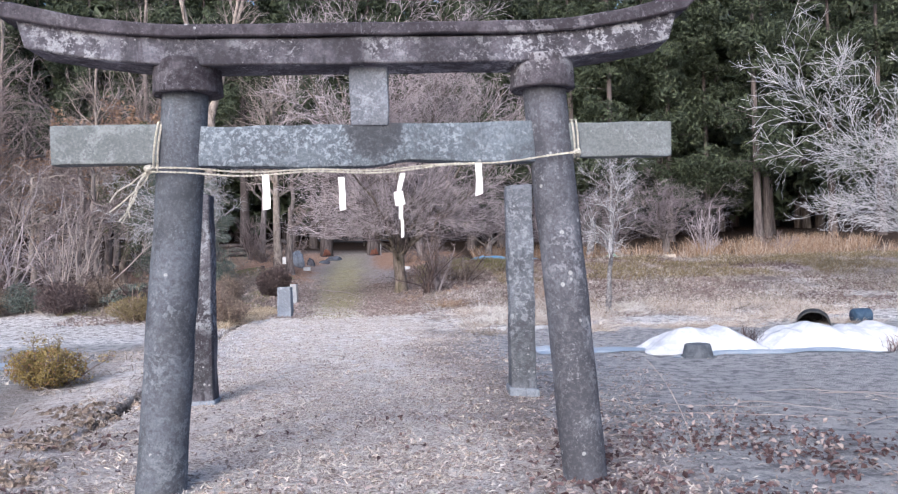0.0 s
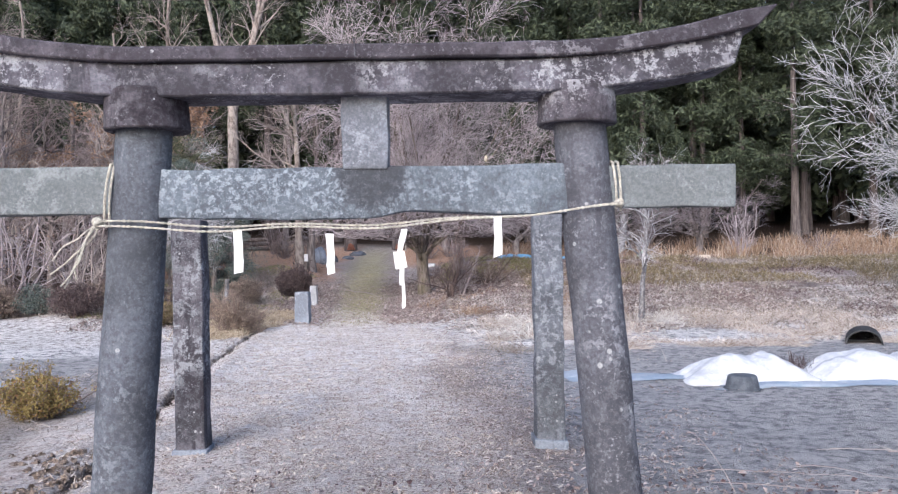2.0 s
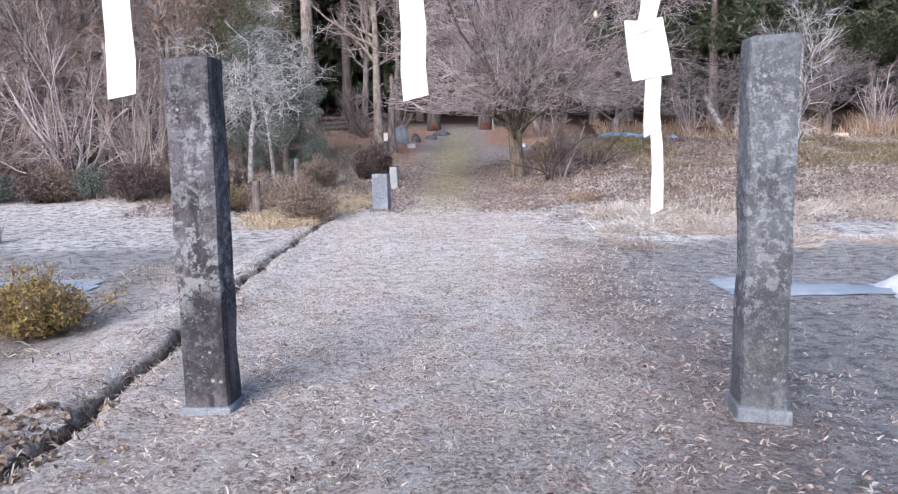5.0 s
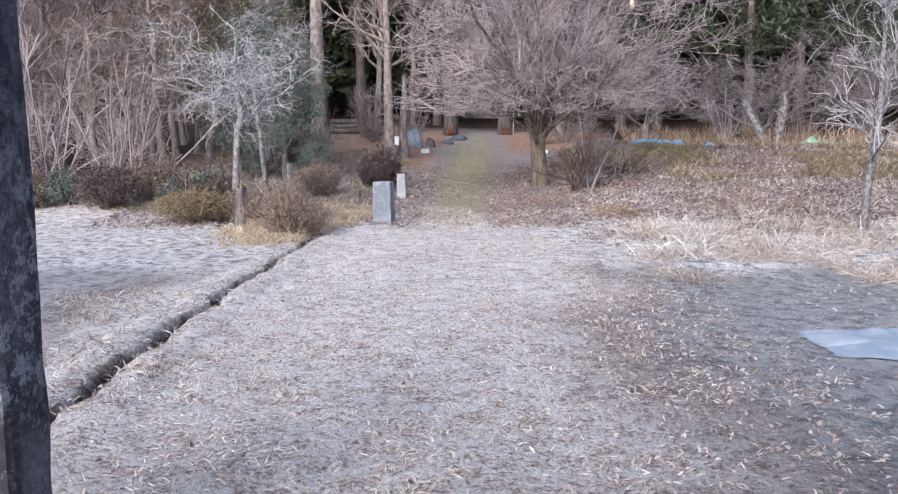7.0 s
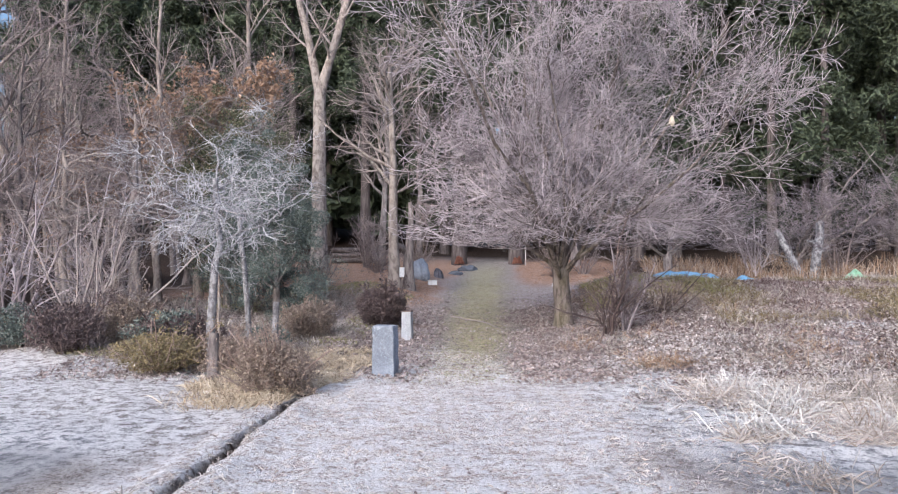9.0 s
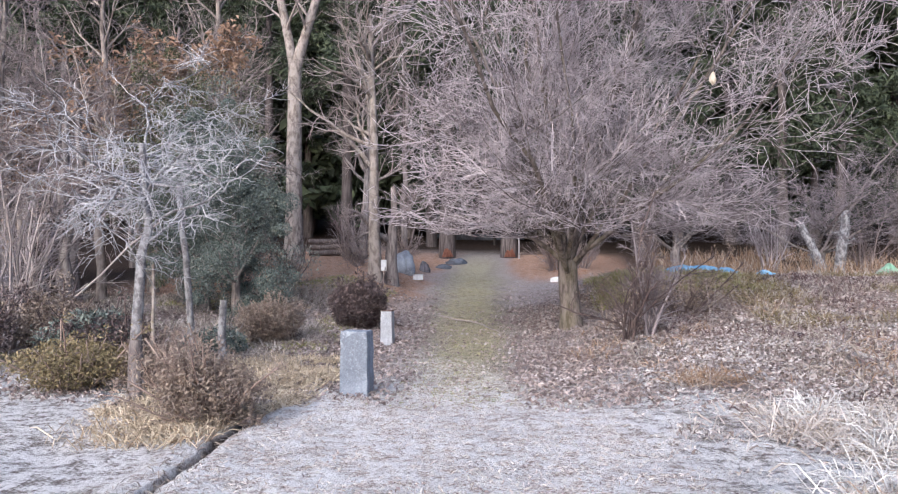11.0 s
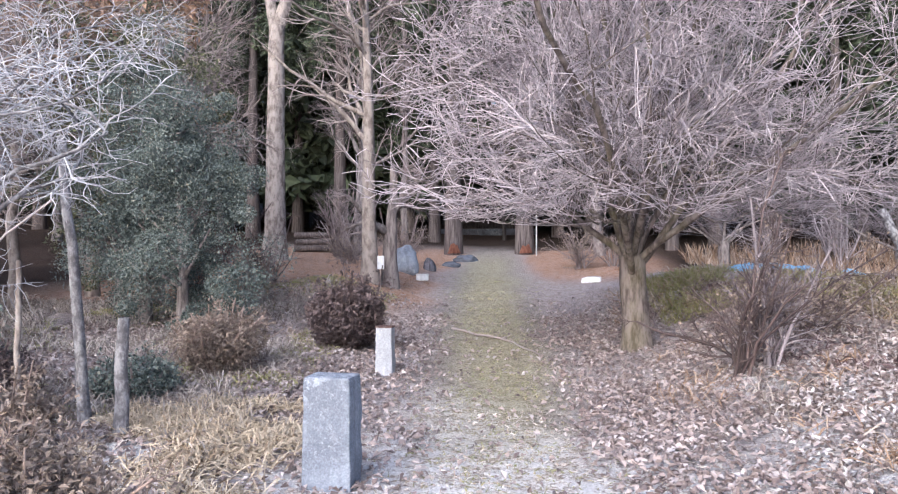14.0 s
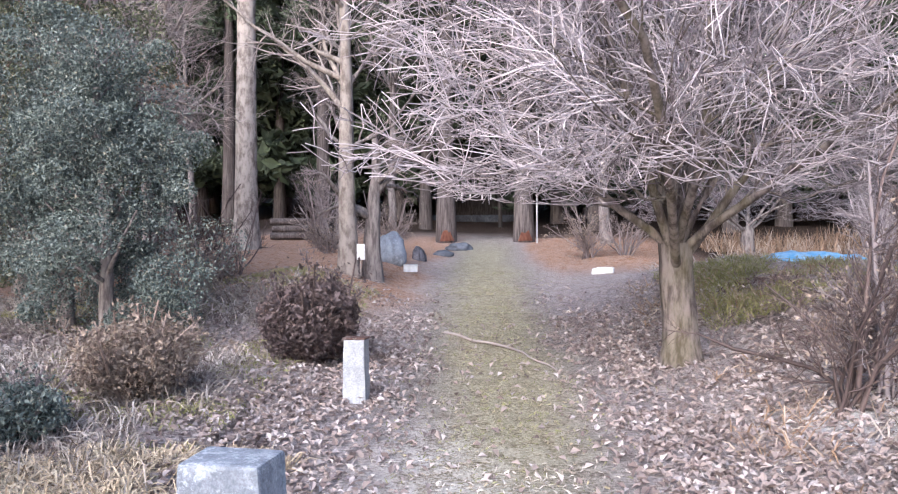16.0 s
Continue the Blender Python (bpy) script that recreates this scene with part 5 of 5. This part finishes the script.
def sheet(name, x, y, w, d, h, mat, label, category, seed, peaks=((0.0, 1.0, 0.5),), turn=0.0, nx=44, ny=18, edge_=0.16):
    """A sheet laid over low heaps; its rim lies on the ground."""
    rng = np.random.default_rng(seed)
    u, v = np.meshgrid(np.linspace(-1, 1, nx), np.linspace(-1, 1, ny))
    rim = 1 + (fbm(np.arctan2(v, u) * 2 + 20, np.hypot(u, v) * 0 + seed, 0.6, 2, seed) - 0.5) * 2 * edge_
    lx, ly = u * w / 2 * rim, v * d / 2 * rim
    env = np.clip(1 - np.maximum(np.abs(u), np.abs(v)) ** 4, 0, 1)
    hump = np.zeros_like(u)
    for c, high, wide in peaks:
        hump = np.maximum(hump, np.exp(-np.abs((u - c) / wide) ** 1.6) * high)
    z = h * env * (0.2 + 0.8 * hump) * (1 - 0.35 * v ** 2)
    z = z + (fbm(lx + 5, ly + 5, 0.35, 3, seed + 1) - 0.5) * min(0.1, h * 0.7) * env + np.abs(fbm(lx + 9, ly * 0.4 + 9, 0.16, 2, seed + 2) - 0.5) * min(0.1, h * 0.4) * env
    c, s = math.cos(radians(turn)), math.sin(radians(turn))
    wx, wy = x + c * lx - s * ly, y + s * lx + c * ly
    z = z + land(wx, wy) + 0.012
    idx = np.arange(nx * ny).reshape(ny, nx)
    F = np.stack([idx[:-1, :-1], idx[:-1, 1:], idx[1:, 1:], idx[1:, :-1]], -1).reshape(-1, 4)
    top = np.stack([wx - x, wy - y, z], -1).reshape(-1, 3)
    base = top - np.array([0, 0, 0.02])
    V = np.concatenate([top, base])
    F = np.concatenate([F, F[:, ::-1] + nx * ny])
    ob = mesh_part(name, array_mesh(name, V, F), mat)
    ob.location = (x, y, 0)
    return tagged(ob, label, category)


sheet("white_sheet", 4.15, 11.9, 1.7, 1.0, 0.30, SHEET_WHITE, "white fleece sheet over a low garden row", "sheet", 301, ((-0.25, 0.95, 0.7), (0.35, 0.9, 0.6)))
sheet("white_sheet", 6.15, 11.8, 2.3, 1.1, 0.35, SHEET_WHITE, "rumpled white fleece sheet with peaked folds", "sheet", 302, ((-0.7, 0.95, 0.4), (-0.35, 1.0, 0.5), (0.1, 0.7, 0.5), (0.6, 0.85, 0.4)), -3)
sheet("white_sheet", 8.6, 11.6, 2.2, 1.1, 0.36, SHEET_WHITE, "white fleece sheet at the row's end", "sheet", 303, ((-0.5, 0.8, 0.3), (0.3, 1.0, 0.4)), -2)
sheet("ground_sheet", 2.8, 12.15, 2.1, 0.55, 0.03, SHEET_GREY, "flat blue-grey plastic sheet on grey soil", "sheet", 304, ((0, 1, 0.6),), -5)
sheet("ground_sheet", 2.2, 12.5, 0.9, 0.5, 0.05, SHEET_GREY, "crumpled blue-grey sheet lying on field", "sheet", 305, ((-0.4, 1, 0.3), (0.4, 0.8, 0.3)), 8)
sheet("ground_sheet", 5.0, 11.2, 2.8, 0.36, 0.04, SHEET_GREY, "long dark blue-grey sheet strip beside white fleece", "sheet", 309, ((-0.5, 1, 0.4), (0.5, 0.8, 0.3)), -2)
sheet("frosted_sheet", -6.1, 12.35, 2.3, 0.75, 0.07, SHEET_GREY, "crumpled frosted blue-grey sheet on ditch-side field", "sheet", 310, ((-0.5, 1, 0.3), (0.3, 0.8, 0.3)), 6)
sheet("blue_tarp", 3.35, 32.6, 1.9, 0.8, 0.22, SHEET_BLUE, "folded blue tarpaulin on the terrace edge", "tarpaulin", 306, ((-0.7, 0.8, 0.5), (0.0, 0.95, 0.6), (0.6, 0.85, 0.5)))
sheet("blue_tarp", 4.95, 33.2, 0.6, 0.5, 0.14, SHEET_BLUE, "small blue tarpaulin heap on terrace", "tarpaulin", 307)
sheet("green_net", 8.0, 33.0, 0.55, 0.5, 0.22, SHEET_GREEN, "bundled pale green netting on terrace", "netting", 308)


def turned(profile, sides=24):
    bm = bmesh.new()
    rings = [[bm.verts.new((r * math.cos(i * 2 * math.pi / sides), r * math.sin(i * 2 * math.pi / sides), z)) for i in range(sides)] for r, z in profile]
    for a, b in zip(rings, rings[1:]):
        for i in range(sides):
            bm.faces.new((a[i], a[(i + 1) % sides], b[(i + 1) % sides], b[i]))
    bm.faces.new(rings[-1])
    return bm


t = thing("plastic_tub", spot(3.85, 11.15), "upturned grey plastic tub on the soil", "tub")
tub = part("body", turned(((0.205, 0.025), (0.175, 0.17), (0.16, 0.185), (0.12, 0.19))), PLASTIC_GREY, t, smooth=True)
part("rim", turned(((0.2, 0.03), (0.225, 0.03), (0.228, 0.0), (0.2, 0.0))), PLASTIC_GREY, tub)

t = thing("half_pipe", spot(7.35, 15.0), "arched grey plastic half pipe, inner shade drawn as black disc", "pipe", "", "", -26)
t.scale = (0.78, 0.9, 0.78)
bm = bmesh.new()
arc = []
for k in range(17):
    a_ = math.pi * k / 16
    arc.append([bm.verts.new((r * math.cos(a_), yy, r * math.sin(a_) * 0.85 - 0.01)) for r, yy in ((0.38, 0), (0.38, 0.9), (0.345, 0.9), (0.345, 0))])
for a, b in zip(arc, arc[1:]):
    for i in range(4):
        bm.faces.new((a[i], b[i], b[(i + 1) % 4], a[(i + 1) % 4]))
bmesh.ops.recalc_face_normals(bm, faces=bm.faces)
part("shell", bm, cloth("dull_grey_plastic", (0.06, 0.06, 0.065), (0.035, 0.035, 0.038), 7), t)
# added black disc that draws the shade deep inside the pipe
bm = bmesh.new()
disc = [bm.verts.new((0.36 * math.cos(math.pi * k / 16), 0.8, 0.36 * 0.85 * math.sin(math.pi * k / 16) - 0.01)) for k in range(17)]
bmesh.ops.solidify(bm, geom=[bm.faces.new(disc)], thickness=0.02)
part("shade_disc", bm, PIPE_SHADE, t)
t = thing("blue_drum", spot(8.15, 15.1), "small dark blue plastic drum beside half pipe", "drum", "", "", 70)
bm = turned(((0.0001, 0.0), (0.13, 0.0), (0.14, 0.02), (0.14, 0.3), (0.125, 0.32), (0.1, 0.32)))
bmesh.ops.transform(bm, matrix=pose(0, 0, 0.13, 90, 0, 20), verts=bm.verts)
part("body", bm, cloth("blue_plastic", (0.03, 0.06, 0.11), (0.07, 0.11, 0.17), 8), t, smooth=True)


def stalk(x, y, length, lift, turn, seed, r=0.006, label="long pale dry stalk lying on the ground"):
    rng = np.random.default_rng(seed)
    n = 12
    c, s = math.cos(radians(turn)), math.sin(radians(turn))
    k = np.linspace(0, 1, n)
    lx = k * length
    ly = np.cumsum(rng.normal(size=n) * 0.02 * length)
    wx, wy = x + c * lx - s * ly, y + s * lx + c * ly
    z = land(wx, wy) + 0.015 + lift * np.sin(k * math.pi * 0.9)
    P = np.stack([wx - x, wy - y, z], 1)[None]
    R = np.linspace(r, r * 0.4, n)[None]
    V, F = tube([(P, R), sprout(rng, (P, R), 3, 0.4, 0.95, 20, 50, length * 0.18, 4, 0, 0.1, 0.5)], 5)
    ob = mesh_part("dry_stalk", array_mesh("dry_stalk", V, F), TWIG_PALE)
    ob.location = (x, y, 0)
    return tagged(ob, label, "stalk", "dry stalks on the ground")


for k, (x, y, ln, lift, turn) in enumerate(((2.0, 7.2, 1.2, 0.03, -8), (2.1, 7.0, 1.7, 0.05, -14), (2.9, 7.4, 1.0, 0.03, -35), (3.4, 6.3, 1.3, 0.04, 10), (1.5, 6.6, 0.6, 0.02, 20), (3.9, 7.9, 1.1, 0.04, -30), (4.6, 7.4, 1.4, 0.05, 160), (1.3, 6.2, 0.5, 0.02, -10), (-2.6, 6.3, 0.7, 0.02, 160), (2.2, 15.0, 0.9, 0.08, 30), (1.6, 14.2, 0.7, 0.06, -20), (2.6, 18.2, 1.2, 0.15, 12), (1.5, 18.6, 1.1, 0.1, 170))):
    stalk(x, y, ln, lift, turn, 320 + k)
stalk(-3.0, 28.2, 2.6, 0.02, -58, 350, 0.022, "fallen bare stick lying across the path")


def leaning_stalk(x, y, h, lean, seed):
    rng = np.random.default_rng(seed)
    k = np.linspace(0, 1, 10)
    P = np.stack([lean * k ** 1.4 * h, 0 * k, h * (k - 0.15 * k ** 3)], 1)[None]
    V, F = tube([(P, np.linspace(0.005, 0.002, 10)[None])], 5)
    ob = mesh_part("standing_stalk", array_mesh("standing_stalk", V, F), TWIG_PALE)
    ob.location = spot(x, y, 0.02)
    return tagged(ob, "thin pale dry stalk standing and leaning", "stalk", "standing dry stalks")


leaning_stalk(2.0, 5.95, 0.78, -0.42, 1)
leaning_stalk(2.25, 5.9, 0.42, 0.2, 2)
leaning_stalk(3.55, 13.5, 0.5, -0.5, 3)
leaning_stalk(0.9, 20.2, 1.5, 0.05, 4)
leaning_stalk(1.5, 23.0, 1.1, -0.08, 5)


def lump(name, x, y, size, mat, label, category, seed, rise=0.35, turn=0):
    """A boulder or heap, uneven and set into the ground."""
    bm = bmesh.new()
    bmesh.ops.create_icosphere(bm, subdivisions=4, radius=1)
    for v in bm.verts:
        v.co *= 1 + 0.28 * noise.noise(v.co * 1.3 + Vector((seed, 0, 0))) + 0.1 * noise.noise(v.co * 3.5 + Vector((0, seed, 0)))
        v.co = Vector((v.co.x * size[0], v.co.y * size[1], v.co.z * size[2]))
    ob = part(name, bm, mat, smooth=True)
    ob.matrix_basis = pose(x, y, ground_z(x, y) + size[2] * rise, 0, 0, turn)
    return tagged(ob, label, category)


lump("blue_grey_boulder", -4.75, 34.6, (0.34, 0.28, 0.42), STONE_MARK, "blue-grey upright boulder beside the path", "boulder", 3, 0.5)
lump("small_boulder", -4.0, 38.4, (0.25, 0.2, 0.11), STONE_GREY, "low flat grey stone at path edge", "boulder", 4)
lump("small_boulder", -3.75, 40.5, (0.35, 0.3, 0.15), STONE_GREY, "low flat grey stone before cedar", "boulder", 5)
lump("dark_boulder", -4.35, 36.2, (0.16, 0.16, 0.22), STONE_PURPLE, "dark round stone behind boulder", "boulder", 6, 0.4)
lump("white_nest", 1.35, 22.1, (0.042, 0.042, 0.08), CREAM, "cream-white lump hanging in bare maple branches", "hanging lump", 7, 0.0)
bpy.data.objects["white_nest"].location.z = 4.1

t = thing("white_box", spot(-4.25, 34.0), "small white plastic box beside the path", "box", "", "", 10)
bm = bmesh.new()
box(bm, -0.14, 0.14, -0.1, 0.1, 0.0, 0.13, 0.012)
body = part("body", bm, PLASTIC_WHITE, t)
bm = bmesh.new()
box(bm, -0.15, 0.15, -0.11, 0.11, 0.13, 0.155, 0.008)
part("lid", bm, PLASTIC_WHITE, body)
t = thing("white_board", spot(-0.3, 35.0), "low white board lying among litter", "board", "", "", -6)
bm = bmesh.new()
box(bm, -0.24, 0.24, -0.1, 0.1, -0.02, 0.1, 0.02)
bmesh.ops.subdivide_edges(bm, edges=bm.edges[:], cuts=2, use_grid_fill=True)
rough(bm, 0.06, 0.25, 8)
part("plank", bm, PLASTIC_WHITE, t)
t = thing("white_sign", spot(-4.75, 31.35), "small white card leaning on pale tree", "sign", "", "", 12)
bm = bmesh.new()
box(bm, -0.07, 0.07, -0.01, 0.01, 0.35, 0.62, 0.004)
part("card", bm, PLASTIC_WHITE, t)
bm = bmesh.new()
box(bm, -0.012, 0.012, 0.012, 0.03, -0.05, 0.4, 0.003)
part("stake", bm, BARK_PALE, t)

t = thing("pole", spot(-1.55, 42.5), "slender pale metal pole beside cedar", "pole")
V, F = tube([(np.stack([0 * np.linspace(0, 1, 6), 0 * np.linspace(0, 1, 6), np.linspace(-0.1, 5.4, 6)], 1)[None], np.full((1, 6), 0.024))], 10)
mesh_part("shaft", array_mesh("shaft", V, F), cloth("galvanised", (0.5, 0.5, 0.5), (0.36, 0.36, 0.37), 9), t)
bm = turned(((0.026, 5.38), (0.035, 5.39), (0.035, 5.43), (0.02, 5.45)), 12)
part("cap", bm, PLASTIC_GREY, t, smooth=True)

# rust-red patches at the foot of the two path cedars
RUST_PATCH = bark("bare_red_wood", (0.18, 0.075, 0.055), (0.34, 0.16, 0.11), (0.35, 0.65), 0.15, 14)
for x, y in ((-4.35, 43.0), (-1.95, 43.0)):
    bm = bmesh.new()
    rows = []
    for k in range(9):
        tt = k / 8
        rows.append([bm.verts.new((x + (0.40 - 0.10 * tt) * math.sin(a_), y - (0.40 - 0.10 * tt) * math.cos(a_), ground_z(x, y) + 0.02 + 0.36 * tt)) for a_ in np.linspace(-0.15 - 0.3 * (1 - tt), 0.45 + 0.3 * (1 - tt), 8)])
    for a, b in zip(rows, rows[1:]):
        for i in range(7):
            bm.faces.new((a[i], a[i + 1], b[i + 1], b[i]))
    rough(bm, 0.02, 0.2, x)
    bmesh.ops.solidify(bm, geom=bm.faces[:], thickness=0.03)
    tagged(part("bark_wound", bm, RUST_PATCH), "rust-red bare wood at cedar's foot", "bark")

# the small dark gate in the wood
DARK_WOOD = bark("dark_wood", (0.035, 0.03, 0.03), (0.09, 0.078, 0.075), (0.35, 0.65), 0.15, 14)
gate = thing("wooden_gate", spot(-3.9, 52.0), "small dark wooden shrine gate under cedars", "gate")
for x in (-1.0, 1.0):
    V, F = tube([(np.array([[[x, 0, -0.1], [x * 0.98, 0, 1.2], [x * 0.95, 0, 2.55]]]), np.full((1, 3), 0.09))], 10)
    mesh_part("pillar", array_mesh("pillar", V, F), DARK_WOOD, gate)
for z, hw, hh, nm in ((2.1, 1.25, 0.07, "tie_beam"), (2.62, 1.55, 0.09, "lintel")):
    bm = bmesh.new()
    box(bm, -hw, hw, -0.08, 0.08, z - hh, z + hh, 0.015)
    part(nm, bm, DARK_WOOD, gate)
far_rope = thing("shimenawa_rope", spot(-3.9, 51.85), "thin straw rope across the wooden gate", "rope")
rope_between([(-1 + 2 * k / 20, 0, 1.5 - 0.12 * math.sin(math.pi * k / 20)) for k in range(21)], 0.014, "strand", far_rope)
for x in (-0.6, -0.25, 0.25, 0.6):
    bm = bmesh.new()
    box(bm, -0.032, 0.032, -0.004, 0.004, -0.28, 0.0, 0.002)
    ob = part("paper_streamer", bm, PAPER)
    ob.matrix_basis = pose(-3.9 + x, 51.83, ground_z(-3.9, 51.85) + 1.41)
    tagged(ob, "white paper strip on far gate rope", "paper streamer", "streamers on the far rope")

# the shrine hall behind it
hall = thing("shrine_hall", spot(-4.0, 57.5), "dark wooden shrine hall among cedars", "building")
bm = bmesh.new()
box(bm, -2.2, 2.2, 0, 3.5, 0.3, 2.8, 0.02)
wall = part("wall", bm, DARK_WOOD, hall)
for k in range(6):
    bm = bmesh.new()
    box(bm, -1.5 + k * 0.55, -1.5 + k * 0.55 + 0.06, -0.05, -0.004, 0.5, 2.4, 0.008)
    part("lattice_bar", bm, DARK_WOOD, wall)
bm = bmesh.new()
box(bm, -2.5, 2.5, -0.5, 3.8, -0.2, 0.3, 0.02)
part("plinth", bm, STONE_GREY, hall)
bm = bmesh.new()
q = [bm.verts.new(p) for p in ((-3.1, -1.1, 2.6), (3.1, -1.1, 2.6), (3.1, 4.6, 2.6), (-3.1, 4.6, 2.6), (-2.6, 1.75, 4.6), (2.6, 1.75, 4.6))]
for f in ((0, 1, 5, 4), (2, 3, 4, 5), (1, 2, 5), (3, 0, 4), (3, 2, 1, 0)):
    bm.faces.new([q[i] for i in f])
part("roof", bm, DARK_WOOD, hall)

# stacked logs behind the forked tree
for k in range(9):
    r, c = divmod(k, 3)
    V, F = tube([(np.array([[[-0.9, 0, 0], [0, 0.01, 0.01], [0.9, 0, 0]]]), np.array([[0.1, 0.098, 0.095]]))], 9)
    me = array_mesh("log", V, F)
    me.materials.append(BARK_CEDAR)
    ob = new("log", me)
    ob.matrix_basis = pose(-8.4 + 0.05 * (k % 2), 41.0 + c * 0.22, ground_z(-8.4, 41.0) + 0.1 + r * 0.21, 0, 0, 4 * (k % 3))
    tagged(ob, "grey bark log on a low stack", "log", "stacked logs")

t = thing("plastic_crate", spot(9.6, 30.5), "small cream plastic crate on the bank", "crate")
t.scale = (0.7, 0.7, 0.7)
CRATE = cloth("cream_plastic", (0.66, 0.58, 0.48), (0.7, 0.62, 0.55), 9)
for x0, x1, y0, y1 in ((-0.24, 0.24, -0.17, -0.15), (-0.24, 0.24, 0.15, 0.17), (-0.24, -0.22, -0.15, 0.15), (0.22, 0.24, -0.15, 0.15)):
    bm = bmesh.new()
    box(bm, x0, x1, y0, y1, 0.02, 0.2, 0.004)
    part("side", bm, CRATE, t)
bm = bmesh.new()
box(bm, -0.22, 0.22, -0.15, 0.15, 0.02, 0.035, 0.003)
part("bottom", bm, CRATE, t)


def tuft(name, x, y, count, length, spread, mat, label, category, seed):
    rng = np.random.default_rng(seed)
    p = np.concatenate([rng.normal(size=(count, 2)) * 0.05 * (1 + 3 * spread), np.zeros((count, 1))], 1)
    V, F = blades(rng, p, length, 0.010, spread, 0.4 + 0.4 * min(spread, 1), 1.0 - 0.4 * min(spread, 1))
    ob = mesh_part(name, array_mesh(name, V, F, False), mat)
    ob.location = spot(x, y, 0.01)
    return tagged(ob, label, category, "", "stuff")


tuft("straw_bundle", -8.9, 16.4, 260, 0.62, 0.14, GRASS_PALE, "upright pale straw bundle on the field", "straw", 2)
tuft("dead_plant", 6.75, 11.15, 120, 0.34, 0.45, LITTER_DARK, "withered dark plant beside white sheet", "plant", 3)
tuft("dead_plant", 5.0, 12.3, 140, 0.42, 0.4, LEAF_SHRUB, "withered reddish plant between white sheets", "plant", 4)
tuft("reed_tuft", 1.35, 18.4, 420, 0.5, 1.1, GRASS_FROST, "frosted collapsed reed tuft at field edge", "reed", 5)
tuft("reed_tuft", 3.0, 18.8, 420, 0.55, 1.1, GRASS_PALE, "bleached collapsed reed tuft at field edge", "reed", 6)
tuft("rusty_tuft", 1.0, 20.8, 320, 0.4, 1.0, GRASS_ORANGE, "low rusty grass tuft on bank foot", "grass tuft", 7)
tuft("reed_tuft", 1.3, 15.0, 260, 0.3, 1.3, GRASS_PALE, "pale flattened reed tuft on the field", "reed", 8)
reed_rng = np.random.default_rng(400)
for k in range(15):
    x, y = reed_rng.uniform(1.2, 6.5), reed_rng.uniform(16.6, 19.4)
    tuft("reed_tuft", x, y, 260, reed_rng.uniform(0.4, 0.62), reed_rng.uniform(0.9, 1.4), (GRASS_FROST, GRASS_WHITE)[k % 2], "collapsed white frosted reed tuft at field edge", "reed", 410 + k)
